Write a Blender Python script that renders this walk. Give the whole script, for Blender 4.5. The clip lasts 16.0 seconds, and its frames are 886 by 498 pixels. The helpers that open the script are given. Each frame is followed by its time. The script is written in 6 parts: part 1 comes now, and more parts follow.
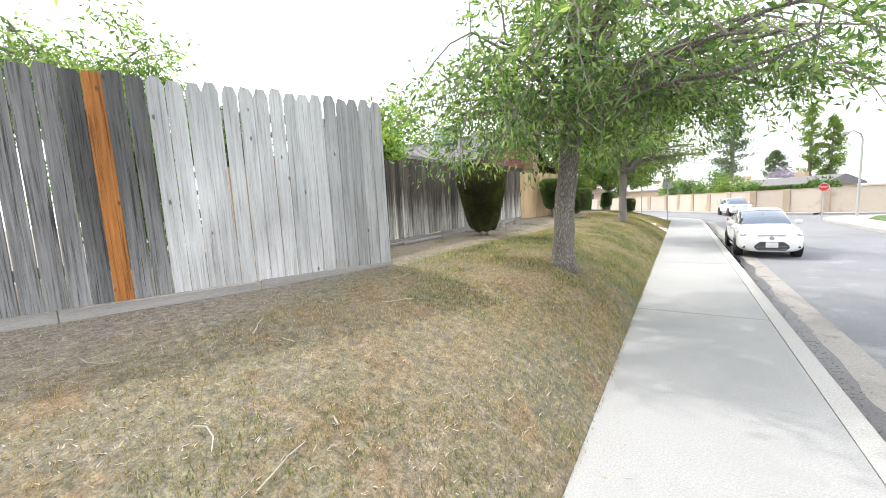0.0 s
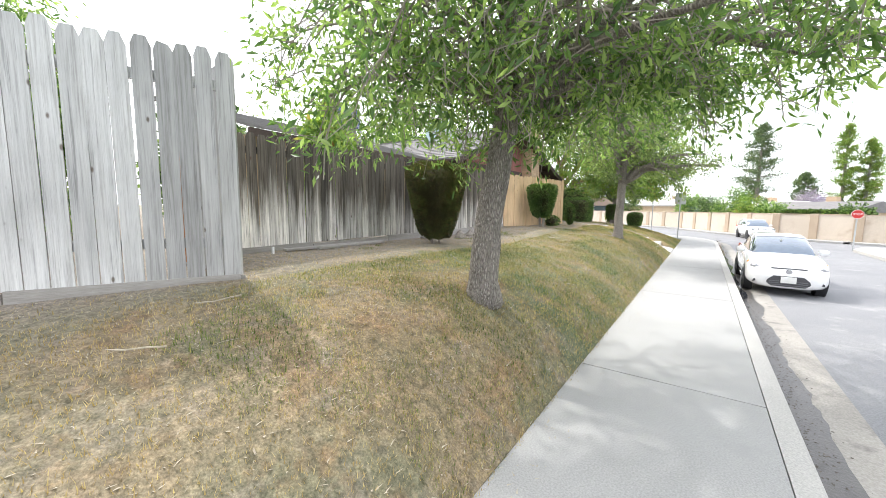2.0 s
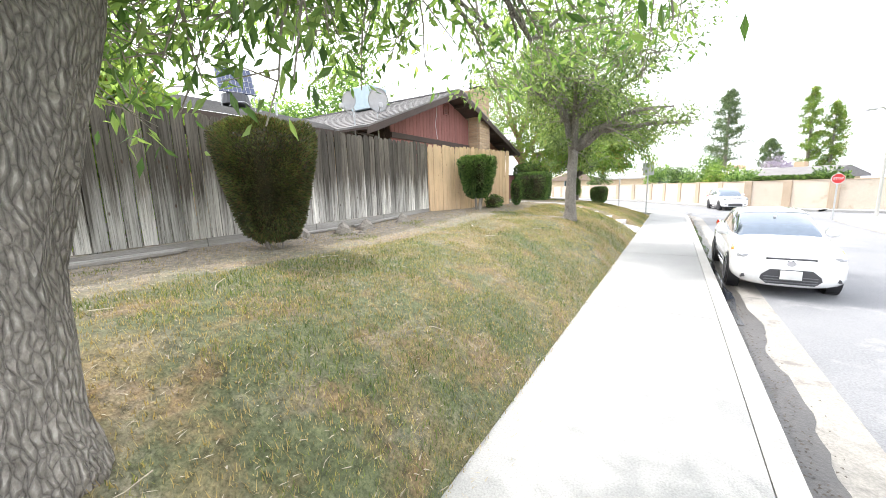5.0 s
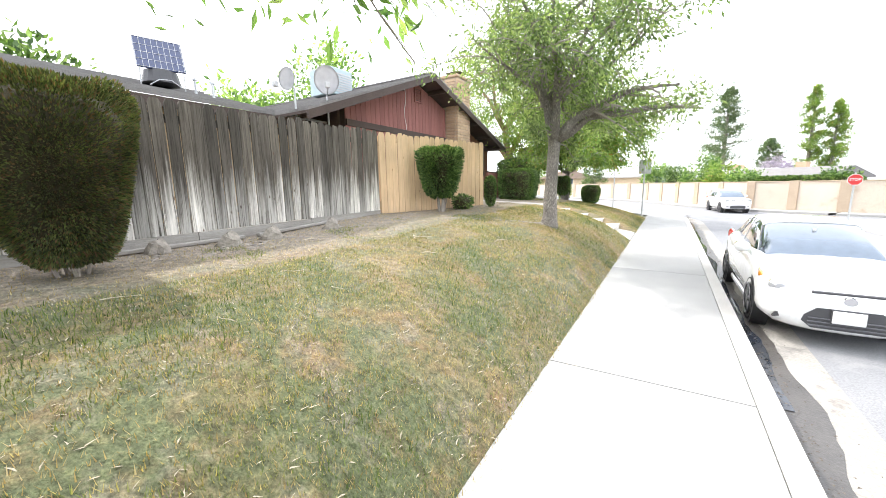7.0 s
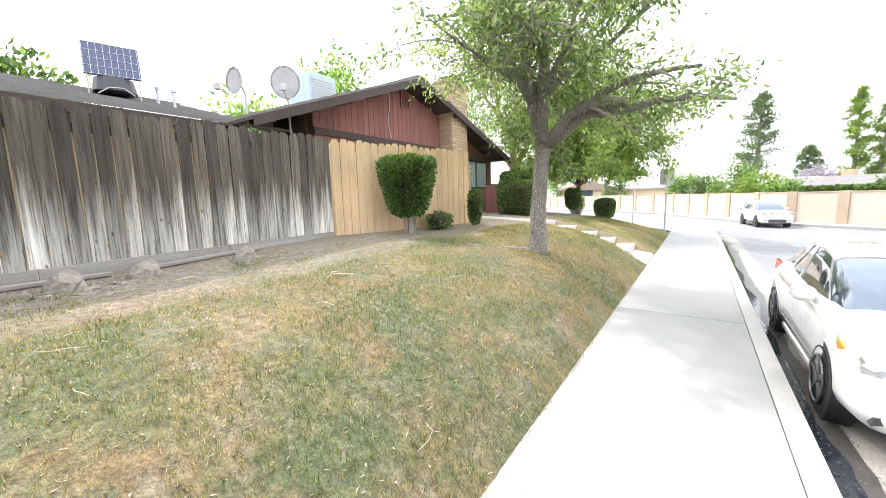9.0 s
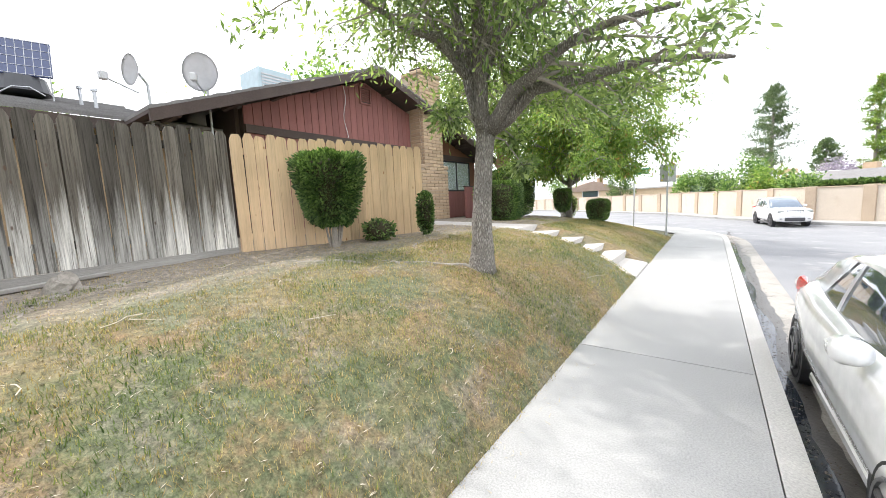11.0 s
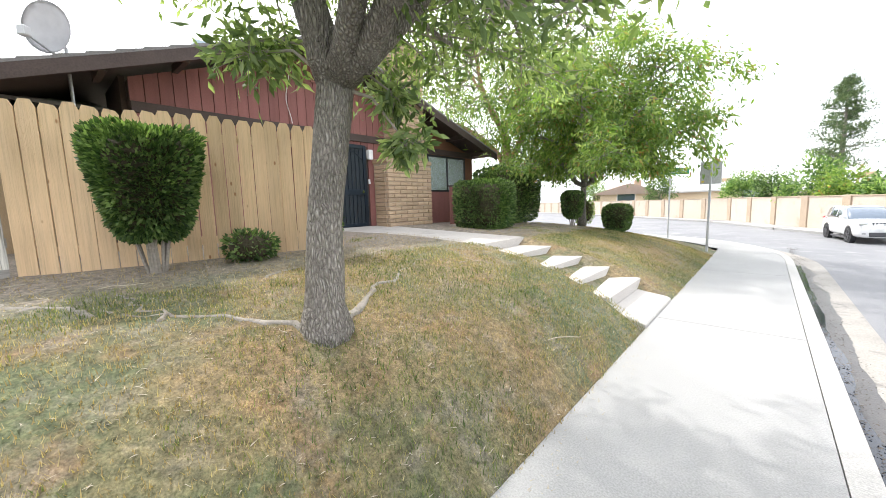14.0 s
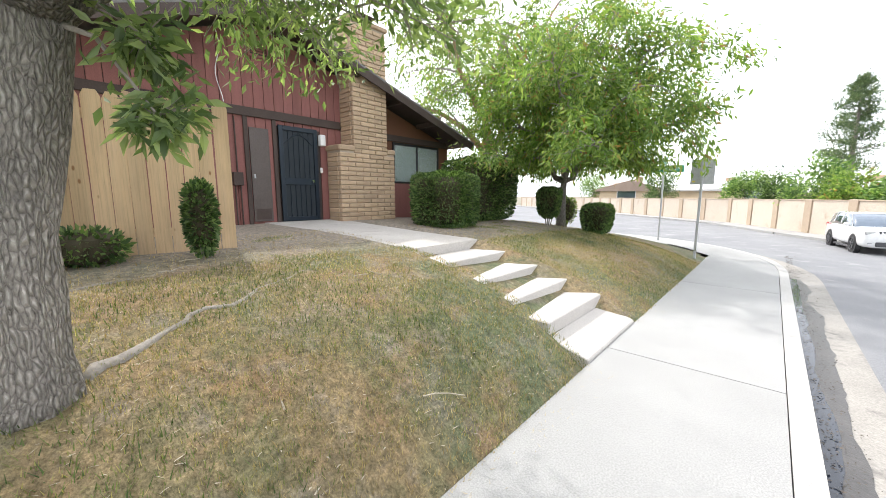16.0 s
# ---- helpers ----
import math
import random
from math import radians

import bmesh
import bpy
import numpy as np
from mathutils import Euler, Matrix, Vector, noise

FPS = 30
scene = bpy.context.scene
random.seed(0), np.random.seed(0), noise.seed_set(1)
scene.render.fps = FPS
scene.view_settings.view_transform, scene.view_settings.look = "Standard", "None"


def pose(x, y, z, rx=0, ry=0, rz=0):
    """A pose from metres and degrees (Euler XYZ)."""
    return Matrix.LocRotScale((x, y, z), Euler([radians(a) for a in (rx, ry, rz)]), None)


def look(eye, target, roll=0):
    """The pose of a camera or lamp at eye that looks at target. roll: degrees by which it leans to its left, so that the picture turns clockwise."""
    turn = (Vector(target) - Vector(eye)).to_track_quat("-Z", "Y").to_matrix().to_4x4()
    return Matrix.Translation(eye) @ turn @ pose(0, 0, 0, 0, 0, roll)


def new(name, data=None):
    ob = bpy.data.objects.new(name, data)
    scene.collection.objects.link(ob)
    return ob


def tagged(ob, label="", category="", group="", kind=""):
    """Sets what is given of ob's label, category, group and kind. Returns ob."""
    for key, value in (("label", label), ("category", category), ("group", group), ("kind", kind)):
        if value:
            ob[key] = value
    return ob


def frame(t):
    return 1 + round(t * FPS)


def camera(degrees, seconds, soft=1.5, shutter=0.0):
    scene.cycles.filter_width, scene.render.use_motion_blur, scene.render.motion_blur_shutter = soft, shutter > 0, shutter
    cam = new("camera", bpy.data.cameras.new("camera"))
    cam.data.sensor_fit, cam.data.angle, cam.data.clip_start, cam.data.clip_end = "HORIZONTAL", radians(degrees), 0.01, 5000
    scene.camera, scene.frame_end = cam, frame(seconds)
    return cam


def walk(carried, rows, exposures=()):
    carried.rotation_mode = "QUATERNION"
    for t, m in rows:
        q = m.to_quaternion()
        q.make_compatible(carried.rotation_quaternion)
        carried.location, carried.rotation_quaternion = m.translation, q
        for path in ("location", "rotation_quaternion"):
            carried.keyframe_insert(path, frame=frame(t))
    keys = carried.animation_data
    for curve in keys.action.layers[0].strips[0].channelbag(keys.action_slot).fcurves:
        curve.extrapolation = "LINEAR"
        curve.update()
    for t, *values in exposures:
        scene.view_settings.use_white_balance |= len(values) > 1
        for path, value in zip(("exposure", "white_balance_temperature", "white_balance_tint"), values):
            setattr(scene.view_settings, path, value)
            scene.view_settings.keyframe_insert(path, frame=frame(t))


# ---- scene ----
from mathutils import geometry

# ---------- camera ----------
cam = camera(100.7, 16.0, soft=0.8)
PATH = [
    (0, (0.648, 11.421, 1.544), (-0.438, 13.085, 1.315), -3.12),
    (0.5, (0.777, 11.890, 1.543), (-0.349, 13.521, 1.272), -2.29),
    (1, (0.887, 12.362, 1.535), (-0.247, 13.988, 1.273), -2.96),
    (1.5, (0.977, 12.838, 1.525), (-0.214, 14.424, 1.270), -1.78),
    (2, (1.040, 13.330, 1.521), (-0.106, 14.954, 1.300), 0.72),
    (2.5, (1.082, 13.826, 1.526), (-0.006, 15.487, 1.287), -1.63),
    (3, (1.149, 14.290, 1.538), (0.016, 15.906, 1.212), -1.94),
    (3.5, (1.256, 14.712, 1.556), (0.170, 16.361, 1.241), -2.60),
    (6, (0.923, 17.335, 1.490), (-0.117, 19.013, 1.172), -1.45),
    (6.5, (0.930, 17.744, 1.501), (-0.152, 19.399, 1.205), -1.26),
    (7, (0.937, 18.166, 1.516), (-0.092, 19.847, 1.177), -1.01),
    (7.5, (0.941, 18.607, 1.534), (-0.111, 20.271, 1.179), -3.89),
    (8, (0.948, 19.049, 1.552), (-0.190, 20.661, 1.226), -1.92),
    (8.5, (0.964, 19.477, 1.567), (-0.162, 21.106, 1.289), -1.41),
    (11, (1.209, 21.578, 1.516), (0.036, 23.179, 1.271), -2.80),
    (11.5, (1.092, 22.089, 1.525), (-0.076, 23.699, 1.317), -3.22),
    (12, (1.035, 22.557, 1.524), (-0.150, 24.148, 1.268), -2.88),
    (12.5, (1.032, 22.985, 1.515), (-0.174, 24.559, 1.257), -4.25),
    (13, (1.058, 23.391, 1.510), (-0.262, 24.871, 1.256), -1.56),
    (13.5, (1.103, 23.790, 1.515), (-0.217, 25.268, 1.244), -1.46),
    (14, (1.151, 24.181, 1.524), (-0.161, 25.671, 1.288), -1.71),
    (14.5, (1.191, 24.560, 1.532), (-0.156, 26.011, 1.254), 0.14),
    (15, (1.230, 24.916, 1.540), (-0.065, 26.418, 1.286), -0.50),
    (15.5, (1.276, 25.239, 1.557), (-0.063, 26.702, 1.297), 0.10),
    (16, (1.324, 25.538, 1.586), (0.006, 27.015, 1.303), -0.01),
]
EXPOSURES = [(0.0, 0.2), (3.5, 0.47), (5.8, 0.66), (8.6, 0.68), (10.8, 0.4), (13.0, 0.43), (16.0, 0.21)]
walk(cam, [(t, look(eye, target, roll)) for t, eye, target, roll in PATH], EXPOSURES)

# ---------- sky and sun ----------
SUN_TO = Vector((-0.60, 0.14, 0.78)).normalized()
world = bpy.data.worlds.new("sky")
scene.world = world
world.use_nodes = True
wn = world.node_tree.nodes
sky = wn.new("ShaderNodeTexSky")
sky.sky_type = 'NISHITA'
sky.sun_disc = False
sky.sun_elevation = math.asin(SUN_TO.z)
sky.sun_rotation = math.atan2(SUN_TO.x, SUN_TO.y)
sky.air_density, sky.dust_density, sky.ozone_density = 1.0, 6.0, 0.6
haze = wn.new("ShaderNodeMixRGB")
haze.inputs[0].default_value = 0.7
haze.inputs[2].default_value = (11.0, 11.3, 12.0, 1)
world.node_tree.links.new(sky.outputs[0], haze.inputs[1])
world.node_tree.links.new(haze.outputs[0], wn["Background"].inputs[0])
wn["Background"].inputs[1].default_value = 0.205
sun = new("sun", bpy.data.lights.new("sun", 'SUN'))
sun.data.energy, sun.data.angle, sun.data.color = 2.9, radians(1.2), (1.0, 0.975, 0.95)
sun.matrix_world = look(SUN_TO * 60, (0, 0, 0))


# ---------- materials ----------
def nodes_of(name):
    m = bpy.data.materials.new(name)
    m.use_nodes = True
    t = m.node_tree
    return m, t.nodes, t.links, t.nodes["Principled BSDF"]


def ramp(n, l, fac, stops):
    r = n.new("ShaderNodeValToRGB")
    while len(r.color_ramp.elements) < len(stops):
        r.color_ramp.elements.new(0.5)
    for e, (p, c) in zip(r.color_ramp.elements, stops):
        e.position, e.color = p, (*c, 1)
    l.new(fac, r.inputs[0])
    return r.outputs[0]


def noise_of(n, l, scale, detail=4, stretch=None, coords="Object", rough=0.6):
    if coords == "World":
        out = n.new("ShaderNodeNewGeometry").outputs["Position"]
    else:
        out = n.new("ShaderNodeTexCoord").outputs[coords]
    if stretch:
        m = n.new("ShaderNodeMapping")
        m.inputs["Scale"].default_value = stretch
        l.new(out, m.inputs[0])
        out = m.outputs[0]
    t = n.new("ShaderNodeTexNoise")
    t.inputs["Scale"].default_value, t.inputs["Detail"].default_value = scale, detail
    t.inputs["Roughness"].default_value = rough
    l.new(out, t.inputs["Vector"])
    return t.outputs["Fac"]


def mix(n, l, fac, a, b, kind="MIX"):
    m = n.new("ShaderNodeMixRGB")
    m.blend_type = kind
    for s, v in zip(m.inputs, (fac, a, b)):
        if isinstance(v, (int, float)):
            s.default_value = v
        elif isinstance(v, tuple):
            s.default_value = (*v, 1)
        else:
            l.new(v, s)
    return m.outputs[0]


def bump(n, l, p, height, strength, distance=0.01):
    b = n.new("ShaderNodeBump")
    b.inputs["Strength"].default_value, b.inputs["Distance"].default_value = strength, distance
    l.new(height, b.inputs["Height"])
    l.new(b.outputs[0], p.inputs["Normal"])


def rough_mat(name, dark, light, scale=3, fine=60, roughness=0.85, relief=0.3, stretch=None, coords="Object", metal=0.0, vary=0.0, spots=None):
    """A surface with broad and fine variation between two colours; vary: by object; spots: a stain colour."""
    m, n, l, p = nodes_of(name)
    big = noise_of(n, l, scale, 5, stretch, coords)
    small = noise_of(n, l, fine, 3, stretch, coords)
    col = ramp(n, l, big, [(0.32, dark), (0.68, light)])
    mid = tuple((a + b) / 2 for a, b in zip(dark, light))
    col = mix(n, l, 0.5, col, ramp(n, l, small, [(0.3, tuple(v * 0.6 for v in mid)), (0.7, tuple(min(v * 1.35, 0.95) for v in mid))]))
    if spots:
        s = noise_of(n, l, scale * 2.7, 6, stretch, coords, 0.7)
        f = ramp(n, l, s, [(0.56, (0, 0, 0)), (0.68, (0.8, 0.8, 0.8))])
        col = mix(n, l, f, col, spots)
    if vary:
        o = n.new("ShaderNodeObjectInfo")
        v = ramp(n, l, o.outputs["Random"], [(0.0, (1 - vary,) * 3), (1.0, (1 + vary * 0.5,) * 3)])
        col = mix(n, l, 1.0, col, v, "MULTIPLY")
    l.new(col, p.inputs["Base Color"])
    p.inputs["Roughness"].default_value, p.inputs["Metallic"].default_value = roughness, metal
    if relief:
        bump(n, l, p, small, relief)
    return m


def wood_mat(name, tones, stain, low, vary=0.35, z0=0.6, z1=1.5, stain_amount=0.6, knots=(0.1, 0.06, 0.04), spread=1.7, streaks=1.0):
    """Upright boards: grain along z, weather stains from the top, splash bleaching towards the foot, knots."""
    m, n, l, p = nodes_of(name)
    grain = noise_of(n, l, 2.6, 7, (6, 6, 0.35), "World", 0.7)
    fibre = noise_of(n, l, 30, 3, (6, 6, 0.25), "World")
    o = n.new("ShaderNodeObjectInfo")
    col = ramp(n, l, grain, [(0.3, tones[0]), (0.5, tones[1]), (0.72, tones[2])])
    geo = n.new("ShaderNodeNewGeometry")
    sep = n.new("ShaderNodeSeparateXYZ")
    l.new(geo.outputs["Position"], sep.inputs[0])
    edge = noise_of(n, l, 1.0, 6, (11, 11, 0.35), "World", 0.7)
    addn = n.new("ShaderNodeMath")
    addn.operation = 'MULTIPLY_ADD'
    l.new(edge, addn.inputs[0])
    addn.inputs[1].default_value = spread
    l.new(sep.outputs["Z"], addn.inputs[2])
    f = ramp(n, l, mapr(n, l, addn.outputs[0], z0 + spread / 2, z1 + spread / 2), [(0.0, (0, 0, 0)), (1.0, (stain_amount,) * 3)])
    patch = ramp(n, l, noise_of(n, l, 0.8, 4, (1, 1, 0.5), "World"), [(0.35, (0.62,) * 3), (0.62, (1.1,) * 3)])
    col = mix(n, l, f, mix(n, l, 0.65, col, low), mix(n, l, 0.75, col, stain))
    col = mix(n, l, 0.8, col, patch, "MULTIPLY")
    streak = noise_of(n, l, 8.5, 4, (6, 6, 0.16), "World", 0.75)
    col = mix(n, l, streaks, col, ramp(n, l, streak, [(0.34, (0.38, 0.36, 0.34)), (0.48, (0.95,) * 3), (0.68, (1.3,) * 3)]), "MULTIPLY")
    crack = ramp(n, l, noise_of(n, l, 3.2, 4, (9, 9, 0.22), "World", 0.75), [(0.58, (0, 0, 0)), (0.66, (0.85,) * 3)])
    col = mix(n, l, mix(n, l, 1.0, crack, (streaks,) * 3, "MULTIPLY"), col, tuple(v * 0.35 for v in tones[0]))
    kn = n.new("ShaderNodeTexVoronoi")
    kn.inputs["Scale"].default_value = 3.2
    c = n.new("ShaderNodeTexCoord")
    mp = n.new("ShaderNodeMapping")
    mp.inputs["Scale"].default_value = (2.2, 2.2, 1.0)
    l.new(geo.outputs["Position"], mp.inputs[0])
    va = n.new("ShaderNodeVectorMath")
    va.operation = 'ADD'
    l.new(mp.outputs[0], va.inputs[0])
    l.new(o.outputs["Random"], va.inputs[1])
    sc = n.new("ShaderNodeVectorMath")
    sc.operation = 'SCALE'
    l.new(va.outputs[0], sc.inputs[0])
    sc.inputs["Scale"].default_value = 1.0
    l.new(sc.outputs[0], kn.inputs["Vector"])
    k = ramp(n, l, kn.outputs["Distance"], [(0.05, (0.85,) * 3), (0.10, (0, 0, 0))])
    col = mix(n, l, k, col, knots)
    v = ramp(n, l, o.outputs["Random"], [(0.0, (1 - vary,) * 3), (0.5, (1.0,) * 3), (1.0, (1 + vary * 0.55,) * 3)])
    col = mix(n, l, 1.0, col, v, "MULTIPLY")
    l.new(col, p.inputs["Base Color"])
    p.inputs["Roughness"].default_value = 0.9
    bump(n, l, p, fibre, 0.5, 0.006)
    return m


def mapr(n, l, value, a, b):
    r = n.new("ShaderNodeMapRange")
    r.inputs["From Min"].default_value, r.inputs["From Max"].default_value = a, b
    l.new(value, r.inputs["Value"])
    return r.outputs["Result"]


def leaf_mat(name, dark, mid, light, thin=0.45, roughness=0.45, dry=None, share=0.05, patchy=(0.9, 0.75, 1.2)):
    """Leaves, each of its own green, that let light through."""
    m, n, l, p = nodes_of(name)
    g = n.new("ShaderNodeNewGeometry")
    col = ramp(n, l, g.outputs["Random Per Island"], [(0.0, dark), (0.55 - share, mid), (0.97 - share, light), (1.0 - share * 0.5, dry or light)])
    big = noise_of(n, l, patchy[0], 4)
    col = mix(n, l, 1.0, col, ramp(n, l, big, [(0.3, (patchy[1],) * 3), (0.7, (patchy[2],) * 3)]), "MULTIPLY")
    l.new(col, p.inputs["Base Color"])
    p.inputs["Roughness"].default_value = roughness
    t = n.new("ShaderNodeBsdfTranslucent")
    l.new(mix(n, l, 1.0, col, (1.5, 1.6, 0.7), "MULTIPLY"), t.inputs["Color"])
    s = n.new("ShaderNodeMixShader")
    s.inputs[0].default_value = thin
    l.new(p.outputs[0], s.inputs[1])
    l.new(t.outputs[0], s.inputs[2])
    l.new(s.outputs[0], n["Material Output"].inputs["Surface"])
    return m


def plain(name, colour, roughness=0.5, metal=0.0, coat=0.0):
    m, n, l, p = nodes_of(name)
    v = noise_of(n, l, 6, 4)
    l.new(mix(n, l, 1.0, colour, ramp(n, l, v, [(0.3, (0.9,) * 3), (0.7, (1.06,) * 3)]), "MULTIPLY"), p.inputs["Base Color"])
    p.inputs["Roughness"].default_value, p.inputs["Metallic"].default_value = roughness, metal
    p.inputs["Coat Weight"].default_value = coat
    return m


def glass_mat(name, tint, roughness=0.02):
    m, n, l, p = nodes_of(name)
    p.inputs["Base Color"].default_value = (*tint, 1)
    p.inputs["Roughness"].default_value = roughness
    p.inputs["Transmission Weight"].default_value = 0.85
    p.inputs["IOR"].default_value = 1.45
    return m


def lawn_mat():
    m, n, l, p = nodes_of("dry_lawn")
    big = noise_of(n, l, 0.55, 5, None, "Object", 0.65)
    midn = noise_of(n, l, 3.2, 6, None, "Object", 0.7)
    fine = noise_of(n, l, 70, 4, None, "Object", 0.7)
    soil = ramp(n, l, fine, [(0.3, (0.19, 0.155, 0.12)), (0.7, (0.44, 0.385, 0.32))])
    straw = ramp(n, l, fine, [(0.3, (0.16, 0.115, 0.05)), (0.7, (0.42, 0.31, 0.155))])
    green = ramp(n, l, fine, [(0.3, (0.055, 0.08, 0.03)), (0.7, (0.17, 0.20, 0.085))])
    sepn = n.new("ShaderNodeSeparateXYZ")
    g = n.new("ShaderNodeNewGeometry")
    l.new(g.outputs["Position"], sepn.inputs[0])
    # bare soil along the fences, turf towards the walk
    add = n.new("ShaderNodeMath")
    add.operation = 'MULTIPLY_ADD'
    l.new(midn, add.inputs[0])
    add.inputs[1].default_value = 2.6
    l.new(sepn.outputs["X"], add.inputs[2])
    bare = ramp(n, l, mapr(n, l, add.outputs[0], -1.9, -0.8), [(0.0, (1, 1, 1)), (1.0, (0.12, 0.12, 0.12))])
    col = mix(n, l, ramp(n, l, big, [(0.38, (0, 0, 0)), (0.54, (1.0,) * 3)]), straw, green)
    worn = ramp(n, l, mapr(n, l, sepn.outputs["Y"], 13.0, 17.5), [(0.0, (0.62,) * 3), (1.0, (0, 0, 0))])
    col = mix(n, l, worn, col, mix(n, l, 0.4, soil, straw))
    rust = ramp(n, l, noise_of(n, l, 1.7, 5, None, "World", 0.7), [(0.50, (0, 0, 0)), (0.64, (0.75,) * 3)])
    col = mix(n, l, rust, col, ramp(n, l, fine, [(0.3, (0.17, 0.095, 0.045)), (0.7, (0.40, 0.25, 0.12))]))
    col = mix(n, l, ramp(n, l, midn, [(0.5, (0, 0, 0)), (0.66, (0.55,) * 3)]), col, soil)
    col = mix(n, l, bare, col, soil)
    mottle = noise_of(n, l, 16, 5, None, "World", 0.75)
    col = mix(n, l, 1.0, col, ramp(n, l, mottle, [(0.32, (0.42, 0.44, 0.42)), (0.52, (0.88,) * 3), (0.70, (1.35, 1.3, 1.25))]), "MULTIPLY")
    l.new(col, p.inputs["Base Color"])
    p.inputs["Roughness"].default_value = 0.95
    bump(n, l, p, mottle, 0.8, 0.04)
    return m


def bark_mat(name, deep, mid, ridge):
    """Long interlaced ridges with dark furrows between them."""
    m, n, l, p = nodes_of(name)
    g = n.new("ShaderNodeNewGeometry")
    warp = n.new("ShaderNodeTexNoise")
    warp.inputs["Scale"].default_value = 6
    l.new(g.outputs["Position"], warp.inputs["Vector"])
    sc = n.new("ShaderNodeVectorMath")
    sc.operation = 'SCALE'
    sc.inputs["Scale"].default_value = 0.06
    l.new(warp.outputs["Color"], sc.inputs[0])
    ad = n.new("ShaderNodeVectorMath")
    l.new(g.outputs["Position"], ad.inputs[0])
    l.new(sc.outputs[0], ad.inputs[1])
    mp = n.new("ShaderNodeMapping")
    mp.inputs["Scale"].default_value = (1, 1, 0.24)
    l.new(ad.outputs[0], mp.inputs[0])
    v = n.new("ShaderNodeTexVoronoi")
    v.feature = 'DISTANCE_TO_EDGE'
    v.inputs["Scale"].default_value = 54
    l.new(mp.outputs[0], v.inputs["Vector"])
    fine = noise_of(n, l, 60, 4, (1, 1, 0.5), "World", 0.7)
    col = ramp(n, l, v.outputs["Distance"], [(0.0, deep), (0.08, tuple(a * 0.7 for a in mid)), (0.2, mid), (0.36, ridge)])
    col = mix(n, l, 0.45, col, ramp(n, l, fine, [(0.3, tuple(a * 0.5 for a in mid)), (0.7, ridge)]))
    broad = noise_of(n, l, 2.2, 3, (1, 1, 0.6), "World")
    col = mix(n, l, 1.0, col, ramp(n, l, broad, [(0.35, (0.8,) * 3), (0.65, (1.2,) * 3)]), "MULTIPLY")
    l.new(col, p.inputs["Base Color"])
    p.inputs["Roughness"].default_value = 0.95
    bump(n, l, p, v.outputs["Distance"], 0.9, 0.05)
    return m


M_LAWN = lawn_mat()
M_FARGROUND = rough_mat("far_ground", (0.16, 0.15, 0.10), (0.24, 0.22, 0.15), 0.05, 3)
M_GREENLAWN = rough_mat("watered_lawn", (0.05, 0.10, 0.02), (0.12, 0.20, 0.05), 0.8, 60, 0.95, 0.6)
M_WALK = rough_mat("walk_concrete", (0.31, 0.307, 0.297), (0.41, 0.407, 0.395), 0.7, 90, 0.9, 0.25, vary=0.05, spots=(0.33, 0.33, 0.32))
M_KERB = rough_mat("kerb_concrete", (0.396, 0.387, 0.361), (0.516, 0.499, 0.473), 1.5, 70, 0.9, 0.3)
M_GUTTER = rough_mat("gutter_concrete", (0.24, 0.225, 0.20), (0.40, 0.375, 0.34), 1.2, 60, 0.85, 0.35, spots=(0.16, 0.15, 0.14))
M_STEP = rough_mat("step_concrete", (0.42, 0.39, 0.36), (0.58, 0.55, 0.51), 1.2, 80, 0.9, 0.3, spots=(0.36, 0.33, 0.30))
M_ROAD = rough_mat("worn_asphalt", (0.165, 0.17, 0.18), (0.285, 0.285, 0.29), 0.45, 60, 0.9, 0.7, spots=(0.33, 0.325, 0.32))
M_DAMP = rough_mat("damp_silt", (0.045, 0.042, 0.04), (0.10, 0.09, 0.08), 3, 40, 0.35, 0.3)
M_WATER = rough_mat("shallow_water", (0.02, 0.025, 0.035), (0.03, 0.035, 0.045), 3, 9, 0.06, 0.05)
M_FENCE_A = wood_mat("bleached_fence_wood", ((0.18, 0.18, 0.185), (0.46, 0.465, 0.47), (0.66, 0.655, 0.64)), (0.46, 0.475, 0.485), (0.70, 0.69, 0.67), 0.32, 0.7, 2.2, 0.55, (0.10, 0.07, 0.05), streaks=0.5)
M_FENCE_OLD = wood_mat("dark_grey_fence_wood", ((0.07, 0.068, 0.066), (0.19, 0.185, 0.185), (0.36, 0.36, 0.37)), (0.10, 0.097, 0.097), (0.40, 0.40, 0.39), 0.5, 0.6, 2.0, 0.8, (0.08, 0.06, 0.05), 2.4)
M_FENCE_B = wood_mat("stained_fence_wood", ((0.15, 0.125, 0.095), (0.36, 0.32, 0.26), (0.56, 0.51, 0.44)), (0.058, 0.048, 0.04), (0.80, 0.78, 0.74), 0.55, 1.15, 1.75, 1.0, spread=2.1)
M_FENCE_C = wood_mat("new_cedar_boards", ((0.56, 0.37, 0.20), (0.70, 0.50, 0.29), (0.78, 0.60, 0.39)), (0.68, 0.45, 0.24), (0.72, 0.58, 0.43), 0.16, 0.2, 1.1, 0.6, (0.30, 0.13, 0.05), streaks=0.25)
M_ORANGE = wood_mat("stained_orange_board", ((0.42, 0.17, 0.04), (0.52, 0.22, 0.05), (0.58, 0.27, 0.08)), (0.50, 0.2, 0.05), (0.35, 0.13, 0.04), 0.1)
M_KICK = rough_mat("weathered_kickboard", (0.22, 0.20, 0.18), (0.46, 0.44, 0.41), 2, 60, 0.9, 0.4, (1, 0.2, 5))
